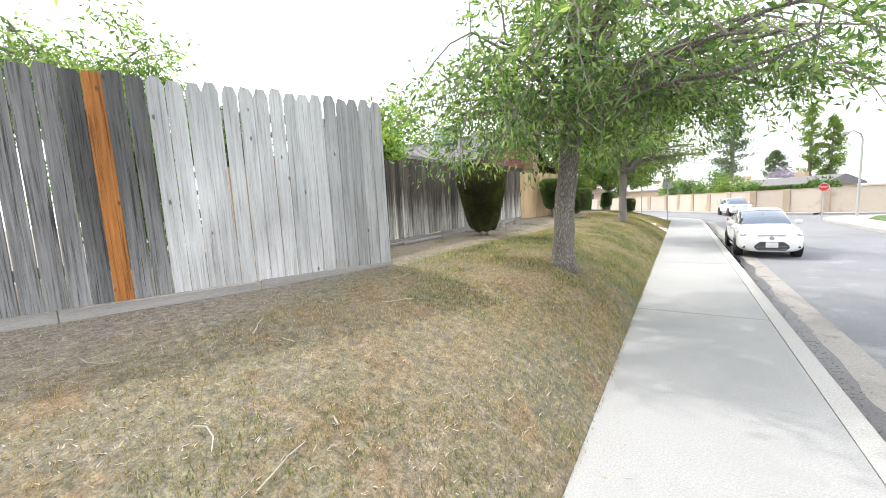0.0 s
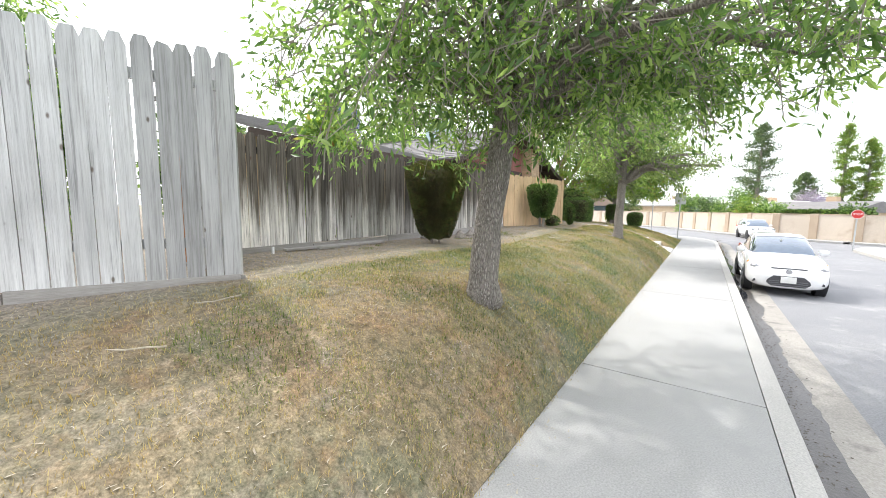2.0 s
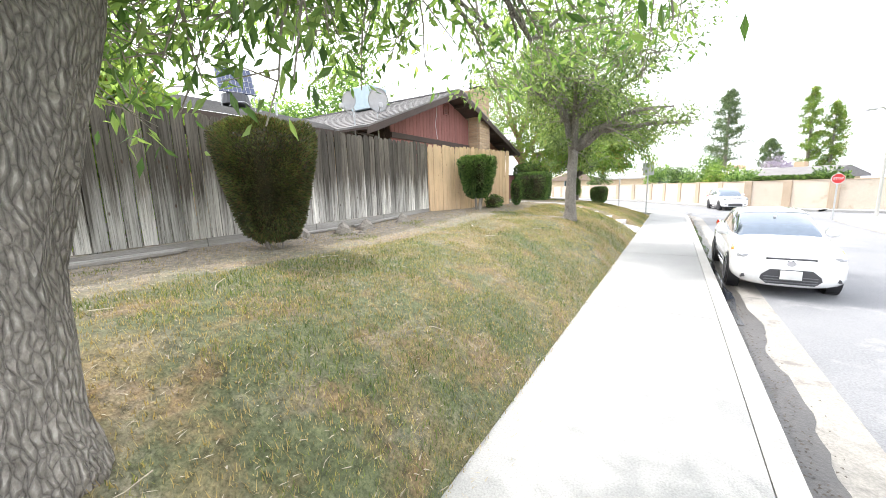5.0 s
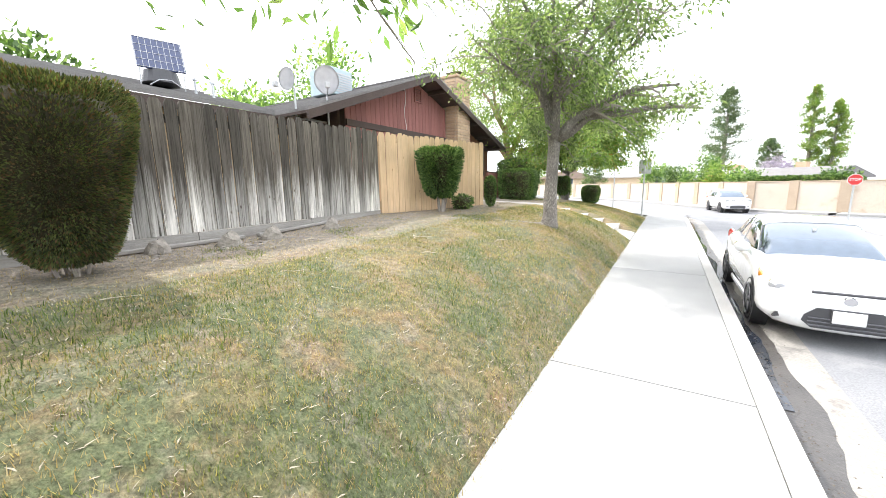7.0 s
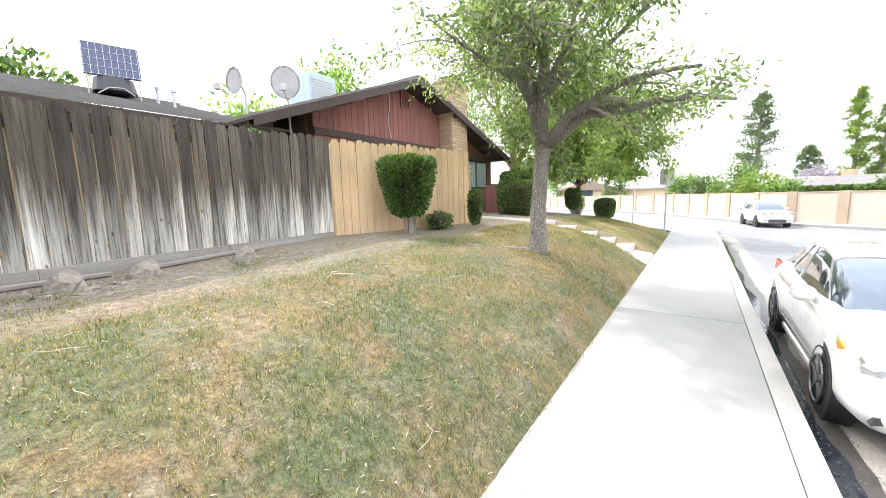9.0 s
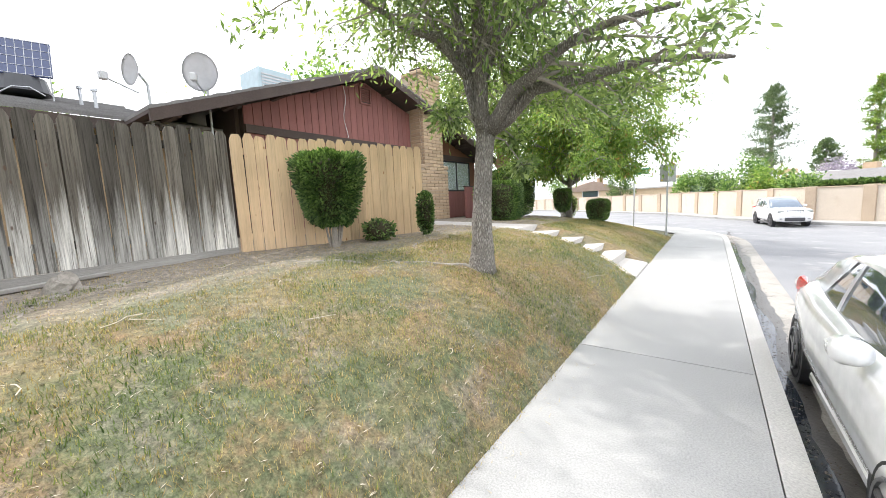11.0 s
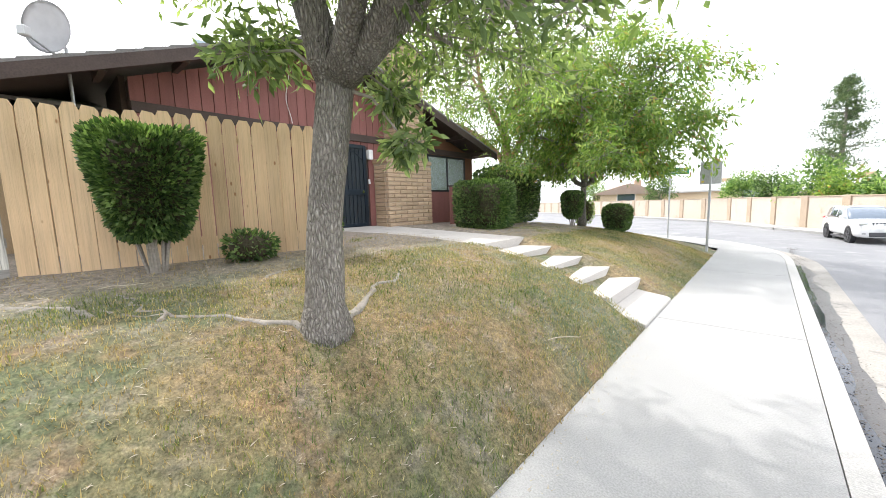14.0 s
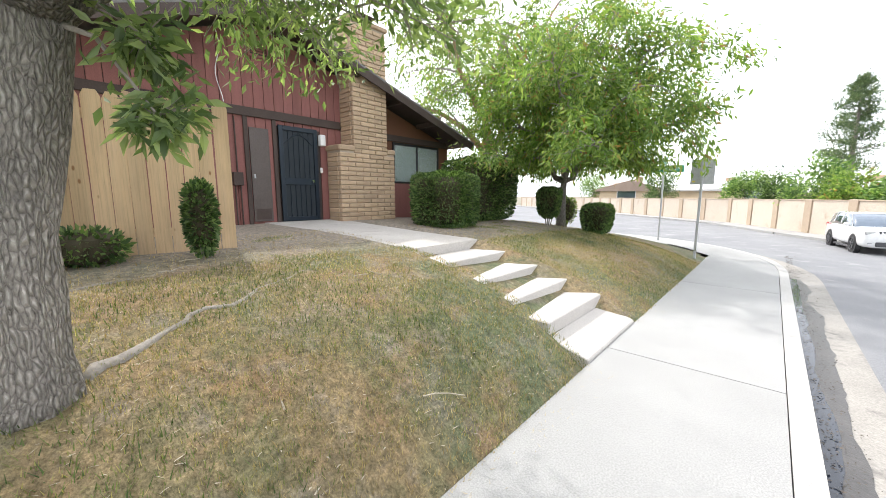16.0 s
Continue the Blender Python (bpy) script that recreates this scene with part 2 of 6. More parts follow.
M_SIDING = rough_mat("red_brown_siding", (0.22, 0.088, 0.078), (0.31, 0.13, 0.115), 1.4, 50, 0.8, 0.25, (6, 6, 0.6), vary=0.14)
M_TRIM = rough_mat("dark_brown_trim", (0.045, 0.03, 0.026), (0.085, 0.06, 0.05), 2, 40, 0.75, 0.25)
M_RUST = rough_mat("rust_brown_siding", (0.13, 0.055, 0.03), (0.19, 0.085, 0.045), 1.6, 50, 0.8, 0.2)
M_TAN = rough_mat("tan_stucco", (0.34, 0.24, 0.14), (0.42, 0.31, 0.19), 1.5, 80, 0.9, 0.3)
M_BRICK = rough_mat("tan_slump_brick", (0.44, 0.31, 0.20), (0.56, 0.42, 0.29), 5, 60, 0.9, 0.5, vary=0.18)
M_MORTAR = rough_mat("mortar", (0.36, 0.29, 0.22), (0.46, 0.38, 0.30), 5, 80, 0.95, 0.3)
M_SHINGLE = rough_mat("grey_asphalt_shingle", (0.13, 0.125, 0.12), (0.24, 0.23, 0.225), 2.5, 45, 0.95, 0.5)
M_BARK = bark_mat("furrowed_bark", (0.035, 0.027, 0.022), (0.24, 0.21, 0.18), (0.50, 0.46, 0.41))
M_BARK_PINK = rough_mat("smooth_tan_bark", (0.26, 0.15, 0.10), (0.42, 0.27, 0.19), 3, 26, 0.9, 0.6, (2, 2, 0.6))
M_TWIG = rough_mat("grey_twig", (0.22, 0.19, 0.16), (0.38, 0.34, 0.30), 6, 40, 0.9, 0.3)
M_ROOT = rough_mat("grey_root", (0.16, 0.14, 0.12), (0.44, 0.40, 0.35), 8, 40, 0.95, 0.7)
M_ASH = leaf_mat("ash_leaf", (0.06, 0.12, 0.05), (0.145, 0.235, 0.095), (0.33, 0.43, 0.20), 0.58)
M_ASH_GREY = leaf_mat("greyish_ash_leaf", (0.08, 0.125, 0.055), (0.18, 0.25, 0.115), (0.35, 0.42, 0.22), 0.52)
M_ASH_LIGHT = leaf_mat("pale_ash_leaf", (0.09, 0.16, 0.04), (0.18, 0.28, 0.075), (0.34, 0.42, 0.13), 0.5, dry=(0.30, 0.18, 0.08))
M_HEDGE = leaf_mat("hedge_leaf", (0.028, 0.06, 0.02), (0.078, 0.14, 0.044), (0.22, 0.31, 0.12), 0.35, patchy=(3.0, 0.6, 1.35))
M_PINE = leaf_mat("pine_needle", (0.06, 0.10, 0.055), (0.11, 0.165, 0.09), (0.19, 0.24, 0.13), 0.35, 0.6)
M_JUNIPER = leaf_mat("juniper_spray", (0.035, 0.045, 0.02), (0.07, 0.085, 0.033), (0.15, 0.18, 0.06), 0.25, 0.7, dry=(0.17, 0.10, 0.055), share=0.22, patchy=(2.6, 0.42, 1.5))
# Near-black brown that puts the shrubs' inner shade into the colour.
M_CORE = rough_mat("inner_shade_brown", (0.035, 0.03, 0.018), (0.08, 0.065, 0.035), 9, 60, 0.95, 0.8)
M_PURPLE = leaf_mat("jacaranda_bloom", (0.22, 0.18, 0.36), (0.36, 0.30, 0.50), (0.50, 0.45, 0.62), 0.35)
M_GRASS = leaf_mat("lawn_grass", (0.09, 0.125, 0.04), (0.17, 0.20, 0.07), (0.36, 0.30, 0.13), 0.4, 0.7, dry=(0.46, 0.38, 0.22))
M_GRASS_DARK = leaf_mat("green_tuft", (0.04, 0.075, 0.018), (0.08, 0.125, 0.03), (0.16, 0.20, 0.06), 0.35, 0.7)
M_STRAW = leaf_mat("dry_grass", (0.26, 0.18, 0.085), (0.38, 0.28, 0.14), (0.50, 0.40, 0.24), 0.35, 0.8)
M_WHITE = plain("white_car_paint", (0.80, 0.80, 0.80), 0.22, 0.0, 1.0)
M_BLACK = plain("black_plastic", (0.02, 0.02, 0.022), 0.5)
M_GREYPL = plain("dark_grey_plastic", (0.06, 0.06, 0.065), 0.45)
M_TYRE = plain("tyre_rubber", (0.018, 0.018, 0.019), 0.8)
M_RIM = plain("dark_alloy", (0.16, 0.16, 0.17), 0.35, 0.8)
M_STEEL = rough_mat("galvanised_steel", (0.42, 0.43, 0.44), (0.55, 0.56, 0.57), 5, 60, 0.45, 0.1, metal=0.7)
M_CHROME = plain("chrome", (0.75, 0.75, 0.76), 0.12, 1.0)
M_CARGLASS = plain("car_glass", (0.17, 0.21, 0.26), 0.05, 0.6, 1.0)
M_LAMP = plain("clear_lamp", (0.55, 0.56, 0.58), 0.1, 0.5, 1.0)
M_RED = plain("red_lamp", (0.55, 0.02, 0.015), 0.15, 0.0, 1.0)
M_AMBER = plain("amber_lamp", (0.75, 0.28, 0.03), 0.2, 0.0, 1.0)
M_PLATE = plain("plate_white", (0.72, 0.72, 0.70), 0.5)
M_SIGNGREEN = plain("sign_green", (0.01, 0.23, 0.13), 0.4)
M_SIGNWHITE = plain("sign_white", (0.82, 0.82, 0.82), 0.45)
M_SIGNRED = plain("sign_red", (0.55, 0.03, 0.03), 0.45)
M_YELLOW = plain("sticker_yellow", (0.7, 0.55, 0.05), 0.5)
M_BLUEDOOR = plain("dark_blue_metal", (0.012, 0.022, 0.035), 0.35, 0.3)
M_MESH = plain("dark_screen_mesh", (0.02, 0.028, 0.036), 0.6, 0.2)
M_PANEL = rough_mat("brown_metal_door", (0.07, 0.055, 0.05), (0.12, 0.095, 0.085), 3, 40, 0.5, 0.1)
M_BLIND = plain("pale_blind", (0.52, 0.56, 0.54), 0.6)
M_WINGLASS = glass_mat("window_glass", (0.85, 0.92, 0.9))
M_BLOCK = rough_mat("beige_block_wall", (0.52, 0.44, 0.36), (0.64, 0.56, 0.47), 0.5, 30, 0.95, 0.3, spots=(0.42, 0.33, 0.25))
M_PILASTER = rough_mat("brown_block_pilaster", (0.40, 0.31, 0.23), (0.50, 0.40, 0.30), 2, 40, 0.95, 0.3)
M_STUCCO = rough_mat("cream_stucco", (0.66, 0.52, 0.34), (0.74, 0.60, 0.42), 1, 40, 0.9, 0.2)
M_TILE = rough_mat("brown_roof", (0.30, 0.22, 0.17), (0.40, 0.31, 0.25), 1, 20, 0.9, 0.3)
M_GREYROOF = rough_mat("pale_roof", (0.44, 0.43, 0.42), (0.54, 0.53, 0.52), 1, 20, 0.9, 0.3)
M_SOLAR = plain("solar_cell", (0.02, 0.035, 0.10), 0.12, 0.2, 1.0)
M_DISH = plain("dish_grey", (0.52, 0.52, 0.53), 0.5)
M_COOLER = plain("pale_blue_metal", (0.42, 0.52, 0.56), 0.5)
M_LITTER = rough_mat("dry_litter", (0.40, 0.34, 0.25), (0.62, 0.56, 0.45), 9, 60, 0.9, 0.2, vary=0.3)
M_LITTER_DARK = rough_mat("dark_debris", (0.05, 0.045, 0.04), (0.18, 0.15, 0.12), 9, 60, 0.9, 0.2)


# ---------- builders ----------
def part(name, bm, material, parent=None, label="", smooth=False):
    """One bmesh as one mesh object, under a thing or a part."""
    me = bpy.data.meshes.new(name)
    bm.to_mesh(me)
    bm.free()
    if smooth:
        me.shade_smooth()
    me.materials.append(material)
    ob = new(name, me)
    if parent is not None:
        ob.parent = parent
    return tagged(ob, label)


def thing(name, at, label, category, group="", kind=""):
    ob = new(name)
    ob.empty_display_size = 0.2
    ob.matrix_basis = at if isinstance(at, Matrix) else Matrix.Translation(at)
    return tagged(ob, label, category, group, kind)


def structure(name, bm, material, label="", smooth=False):
    return tagged(part(name, bm, material, None, label, smooth), kind="structure")


def box(bm, lo, hi, bevel=0.0, m=None):
    c = [(a + b) / 2 for a, b in zip(lo, hi)]
    s = [abs(b - a) for a, b in zip(lo, hi)]
    made = bmesh.ops.create_cube(bm, size=1)["verts"]
    bmesh.ops.scale(bm, vec=s, verts=made)
    bmesh.ops.translate(bm, vec=c, verts=made)
    if bevel:
        edges = list({e for v in made for e in v.link_edges})
        made = bmesh.ops.bevel(bm, geom=edges, offset=bevel, segments=1, affect='EDGES')["verts"]
    if m is not None:
        bmesh.ops.transform(bm, matrix=m, verts=made)
    return bm


def boxed(lo, hi, bevel=0.0, m=None):
    return box(bmesh.new(), lo, hi, bevel, m)


def rod(bm, a, b, r0, r1=None, sides=10, caps=True):
    a, b = Vector(a), Vector(b)
    d = b - a
    m = Matrix.Translation((a + b) / 2) @ d.to_track_quat('Z', 'Y').to_matrix().to_4x4()
    bmesh.ops.create_cone(bm, cap_ends=caps, segments=sides, radius1=r0, radius2=r0 if r1 is None else r1, depth=d.length, matrix=m)
    return bm


def prism(bm, outline, axis, a, b):
    """Outline of 2D points drawn out along an axis (0: x, 1: y, 2: z) from a to b."""
    def put(p, q):
        v = list(p)
        v.insert(axis, q)
        return bm.verts.new(v)
    lo, hi = [put(p, a) for p in outline], [put(p, b) for p in outline]
    bm.faces.new(lo), bm.faces.new(hi)
    for i in range(len(outline)):
        j = (i + 1) % len(outline)
        bm.faces.new((lo[i], lo[j], hi[j], hi[i]))
    bmesh.ops.recalc_face_normals(bm, faces=bm.faces)
    return bm


def tube(points, radii, sides=8, bm=None, wobble=0.0, seed=0):
    """A limb through points with a radius at each."""
    bm = bm or bmesh.new()
    pts = [Vector(p) for p in points]
    rings = []
    side = Vector((1, 0, 0))
    for i, p in enumerate(pts):
        d = (pts[min(i + 1, len(pts) - 1)] - pts[max(i - 1, 0)]).normalized()
        side = side - d * side.dot(d)
        side = (side if side.length > 0.05 else d.orthogonal()).normalized()
        up = d.cross(side)
        ring = []
        for k in range(sides):
            a = 2 * math.pi * k / sides
            r = radii[i] * (1 + wobble * noise.noise(Vector((math.cos(a) * 2, math.sin(a) * 2, i * 0.35 + seed))))
            ring.append(bm.verts.new(p + side * math.cos(a) * r + up * math.sin(a) * r))
        rings.append(ring)
    for a, b in zip(rings, rings[1:]):
        for k in range(sides):
            bm.faces.new((a[k], a[(k + 1) % sides], b[(k + 1) % sides], b[k]))
    bm.faces.new(list(reversed(rings[0]))), bm.faces.new(rings[-1])
    return bm


def mesh_of(name, verts, faces, material, parent=None, label=""):
    me = bpy.data.meshes.new(name)
    me.from_pydata(verts, [], faces)
    me.materials.append(material)
    ob = new(name, me)
    ob.parent = parent
    return tagged(ob, label)


def leaf_cloud(centres, normals, size, aspect, rng, droop=0.25, jitter=0.8):
    """Folded pointed leaves at the given places: one array of vertices and one of faces."""
    n = len(centres)
    d = normals + rng.normal(0, jitter, (n, 3))
    d[:, 2] -= droop
    d /= np.linalg.norm(d, axis=1)[:, None] + 1e-9
    r = rng.normal(0, 1, (n, 3))
    s = np.cross(d, r)
    s /= np.linalg.norm(s, axis=1)[:, None] + 1e-9
    up = np.cross(s, d)
    ln = (size * rng.uniform(0.65, 1.3, n))[:, None]
    wd = ln * aspect
    v = np.empty((n, 4, 3))
    v[:, 0] = centres
    v[:, 1] = centres + d * ln * 0.45 + s * wd * 0.5 + up * wd * 0.18
    v[:, 2] = centres + d * ln
    v[:, 3] = centres + d * ln * 0.45 - s * wd * 0.5 + up * wd * 0.18
    idx = np.arange(n)[:, None] * 4
    f = np.concatenate([idx + [0, 1, 2], idx + [0, 2, 3]])
    return v.reshape(-1, 3), f


def leaves(name, centres, normals, size, aspect, material, parent, seed, droop=0.25, jitter=0.8, label=""):
    v, f = leaf_cloud(np.asarray(centres), np.asarray(normals), size, aspect, np.random.default_rng(seed), droop, jitter)
    return mesh_of(name, v.tolist(), f.tolist(), material, parent, label)


# ---------- ground heights ----------
WALK_L, WALK_R, KERB_R = 0.15, 1.55, 1.70
RISE = ((-30, 0.72, 1.2), (12, 0.76, 1.1), (16.5, 0.86, 0.62), (20.5, 0.86, 1.0), (24.5, 0.98, 0.95), (27.5, 1.03, 0.95), (30.5, 1.05, 1.5), (34, 1.0, 1.6), (38, 0.7, 2.2), (43, 0.25, 3.0), (70, 0.2, 4.0))
CORNER = Vector((-4.9, 36.0))


def edge_distance(x, y):
    """How far a place lies inside the lawn from the walk's edge, which turns round the corner."""
    r = CORNER.x
    if y <= CORNER.y:
        return WALK_L - x
    if x < r:
        return CORNER.y + (WALK_L - r) - y
    return (WALK_L - r) - math.hypot(x - r, y - CORNER.y)


def ground_z(x, y):
    u = edge_distance(x, y)
    if u <= 0:
        return 0.0
    y = min(max(y, -30), 70)
    for (y0, a0, l0), (y1, a1, l1) in zip(RISE, RISE[1:]):
        if y0 <= y <= y1:
            k = (y - y0) / (y1 - y0)
            k = k * k * (3 - 2 * k)
            a, ln = a0 + k * (a1 - a0), l0 + k * (l1 - l0)
            return a * (1 - math.exp(-u / ln)) + 0.012 * noise.noise(Vector((x * 1.7, y * 1.7, 0))) * min(u, 1)
    return 0.0


# ---------- ground, road, walk ----------
bm = bmesh.new()
bmesh.ops.create_grid(bm, x_segments=8, y_segments=8, size=1500, matrix=Matrix.Translation((0, 0, -0.17)))
structure("ground", bm, M_FARGROUND, "dry open ground reaching the horizon")


def sheet(name, outline, z, material, label):
    bm = bmesh.new()
    f = bm.faces.new([bm.verts.new((x, y, z)) for x, y in outline])
    if f.normal.z < 0:
        f.normal_flip()
    return structure(name, bm, material, label)


sheet("road", [(2.0, -60), (60, -60), (60, 90), (-60, 90), (-60, 41.5), (-5, 41.5), (-1.5, 40.8), (0.8, 38.8), (2.0, 35.5)], -0.135, M_ROAD, "worn pale grey asphalt street with patches")

STEP_Y0, STEP_Y1 = 28.95, 30.5
# lawn as one grid following the bank
bm = bmesh.new()
xs = [WALK_L - 0.001] + [WALK_L - 0.18 * i for i in range(1, 40)] + [-8, -10, -14, -20, -40]
ys = [-30, -20, -10, -4] + [0.25 * i for i in range(0, 188)] + [47]
under_steps = lambda x, y: 0.14 if STEP_Y0 < y < STEP_Y1 and x > -6.4 else 0.0
grid = [[bm.verts.new((x, y, ground_z(x, y) - under_steps(x, y) if edge_distance(x, y) > -0.3 else -0.16)) for x in xs] for y in ys]
for a, b in zip(grid, grid[1:]):
    for i in range(len(xs) - 1):
        cx, cy = (xs[i] + xs[i + 1]) / 2, a[0].co.y
        if edge_distance(xs[i], cy) > -0.5:
            bm.faces.new((a[i], b[i], b[i + 1], a[i + 1]))
bmesh.ops.recalc_face_normals(bm, faces=bm.faces)
lawn = structure("lawn", bm, M_LAWN, "patchy dry lawn with bare soil on a low bank", True)


def ring(r, a):
    return CORNER.x + r * math.cos(a), CORNER.y + r * math.sin(a)


def bend_slab(name, r0, r1, z0, z1, y_from, material, label, parent=None, radial=12):
    """A strip that follows the walk straight ahead and then round the corner."""
    bm = bmesh.new()
    line = [((CORNER.x + r0, y), (CORNER.x + r1, y)) for y in (y_from, CORNER.y - 0.02)]
    line += [(ring(r0, a), ring(r1, a)) for a in (math.pi / 2 * i / radial for i in range(1, radial + 1))]
    line += [((-60, CORNER.y + r0), (-60, CORNER.y + r1))]
    rows = [[bm.verts.new((*p, z)) for p, z in ((a, z0), (a, z1), (b, z1), (b, z0))] for a, b in line]
    for a, b in zip(rows, rows[1:]):
        for i in range(4):
            bm.faces.new((a[i], a[(i + 1) % 4], b[(i + 1) % 4], b[i]))
    bm.faces.new(rows[0]), bm.faces.new(rows[-1])
    bmesh.ops.recalc_face_normals(bm, faces=bm.faces)
    return structure(name, bm, material, label)


R_L, R_W, R_K = WALK_L - CORNER.x, WALK_R - CORNER.x, KERB_R - CORNER.x
walk_base = bend_slab("pavement", R_L, R_W, -0.17, -0.02, -30, M_WALK, "pale concrete pavement")
bend_slab("kerb", R_W + 0.008, R_K, -0.17, -0.001, -30, M_KERB, "pale concrete kerb")
bend_slab("gutter", R_K, R_K + 0.52, -0.17, -0.128, -30, M_GUTTER, "stained concrete gutter pan")
def ragged_strip(name, y0, y1, width, vary, z, material, label, seed):
    """A thin film along the kerb with an uneven outer edge."""
    bm = bmesh.new()
    n = int((y1 - y0) / 0.12)
    rows = []
    for i in range(n + 1):
        y = y0 + (y1 - y0) * i / n
        w = width + vary * noise.noise(Vector((seed, y * 0.9, 0))) + 0.35 * vary * noise.noise(Vector((seed, y * 4.5, 3)))
        rows.append([bm.verts.new((KERB_R + 0.002, y, z)), bm.verts.new((KERB_R + max(0.03, w), y, z))])
    for a, b in zip(rows, rows[1:]):
        bm.faces.new((a[0], a[1], b[1], b[0]))
    bmesh.ops.recalc_face_normals(bm, faces=bm.faces)
    return structure(name, bm, material, label)


ragged_strip("gutter_silt", -30, CORNER.y, 0.25, 0.12, -0.124, M_DAMP, "dark damp silt line in the gutter", 2.2)
ragged_strip("gutter_water", 21.5, CORNER.y, 0.12, 0.08, -0.119, M_WATER, "thin still water in the gutter", 5.1)


# ---------- fences ----------
def picket_mesh(name, w, h, t, material, dog=0.03, warp=0.0, chipped=0.0):
    bm = bmesh.new()
    pts = [(-w / 2, 0), (w / 2, 0), (w / 2, h - dog), (w / 2 - dog * 0.8, h - chipped), (-w / 2 + dog * 0.8, h), (-w / 2, h - dog)]
    prism(bm, pts, 0, 0, t)
    if warp:
        for v in bm.verts:
            v.co.x += warp * (v.co.z / h) ** 2
            v.co.y += warp * 0.6 * math.sin(v.co.z / h * 3)
    me = bpy.data.meshes.new(name)
    bm.to_mesh(me)
    bm.free()
    me.materials.append(material)
    return me


def fence(name, p0, p1, top, foot, label, material, board, gap, rng, thick=0.018, odd=None, kick=0.0, kick_mat=None, steps=1, older=(0, None)):
    """A run of upright boards from p0 to p1 with rails and posts behind and a kick board under it; top and foot by the share of the run."""
    run = math.hypot(p1[0] - p0[0], p1[1] - p0[1])
    root = thing(name, pose(*p0, foot(0), 0, 0, -math.degrees(math.atan2(p1[0] - p0[0], p1[1] - p0[1]))), label, "fence")
    base = foot(0)
    count = int(run / (board + gap))
    step = run / count
    kinds = [picket_mesh("picket", step - gap, 1.0, thick, material, rng.uniform(0.03, 0.045), rng.uniform(-0.012, 0.012), rng.choice([0, 0, 0, 0.01])) for _ in range(6)]
    special = picket_mesh("picket", step - gap, 1.0, thick, odd[1], 0.016) if odd else None
    old = [picket_mesh("picket", step - gap, 1.0, thick, older[1], 0.02, rng.uniform(-0.015, 0.015)) for _ in range(4)] if older[0] else []
    for i in range(count):
        y = (i + 0.5) * step
        z0 = foot(y / run) + kick
        ob = new("picket", special if odd and i == odd[0] else rng.choice(old if i < older[0] else kinds))
        ob.parent = root
        h = top(y / run) - z0 + rng.uniform(-0.02, 0.02)
        ob.matrix_basis = pose(rng.uniform(-0.006, 0.006), y, z0 - base, rng.uniform(-0.35, 0.35), 0, rng.uniform(-1.5, 1.5)) @ Matrix.Diagonal((1, rng.uniform(0.93, 1.0), h, 1))
    for f in (0.16, 0.86):
        bm = bmesh.new()
        za, zb = (foot(e) + kick + (top(e) - foot(e) - kick) * f - base for e in (0, 1))
        prism(bm, [(0, za - 0.045), (run, zb - 0.045), (run, zb + 0.045), (0, za + 0.045)], 0, -0.045, -0.006)
        part("rail", bm, material, root)
    y = 0.05
    while y < run:
        part("post", boxed((-0.14, y - 0.045, foot(y / run) - base - 0.1), (-0.05, y + 0.045, top(y / run) - base - 0.08), 0.006), material, root)
        y += 2.4
    for k in range(steps if kick else 0):
        a, b = run * k / steps, run * (k + 1) / steps - 0.012
        za, zb = foot(a / run) - base, foot(b / run) - base
        drop = rng.uniform(-0.015, 0.015)
        bm = bmesh.new()
        prism(bm, [(a, za - 0.12 + drop), (b, zb - 0.12 + drop), (b, zb + kick - 0.006 + drop), (a, za + kick - 0.006 + drop)], 0, -0.012, 0.028)
        part("kickboard", bm, kick_mat, root)
    return root


rng = random.Random(5)
fence("bleached_fence", (-5.0, 9.3), (-2.58, 15.08), lambda f: 2.84 + 0.04 * f, lambda f: 0.70 + 0.02 * f, "tall silver-grey weathered board fence with one orange board", M_FENCE_A, 0.138, 0.005, rng, older=(27, M_FENCE_OLD), odd=(24, M_ORANGE), kick=0.14, kick_mat=M_KICK, steps=4)
fence("stained_fence", (-4.12, 15.2), (-4.2, 24.06), lambda f: 2.5 + 0.13 * f, lambda f: 0.80 + 0.12 * f, "dark water-stained old board fence, bleached at the foot", M_FENCE_B, 0.14, 0.008, rng, kick=0.12, kick_mat=M_KICK, steps=5)
fence("cedar_fence", (-4.19, 24.1), (-3.27, 27.1), lambda f: 2.63 - 0.04 * f, lambda f: 0.90 + 0.06 * f, "fresh golden cedar board fence panel with knots", M_FENCE_C, 0.142, 0.004, rng)
# return of the bleached fence
ret = thing("fence_return", (-2.6, 15.1, 0.72), "short grey fence return with an orange-stained board", "fence")
for i in range(10):
    me = picket_mesh("picket", 0.14, 2.1, 0.018, M_ORANGE if i == 8 else M_FENCE_A)
    ob = new("picket", me)
    ob.parent = ret
    ob.matrix_basis = pose(-0.1 - i * 0.148, 0, 0.05, 0, 0, 90)
part("kickboard", boxed((-1.5, -0.03, -0.1), (0.03, 0.01, 0.13), 0.005), M_KICK, ret)

# ---------- house ----------
HX, FLOOR = -6.5, 1.06
PEAK_Y, PEAK_Z, EAVE_L, EAVE_R, EAVE_Z, FRONT = 28.8, 5.05, 23.7, 34.9, 3.17, -5.75
house = thing("house", (HX, PEAK_Y, FLOOR), "single-storey red-brown house with vertical siding and a gable roof", "house")


def hp(*p):
    return p[0] - HX, p[1] - PEAK_Y, p[2] - FLOOR


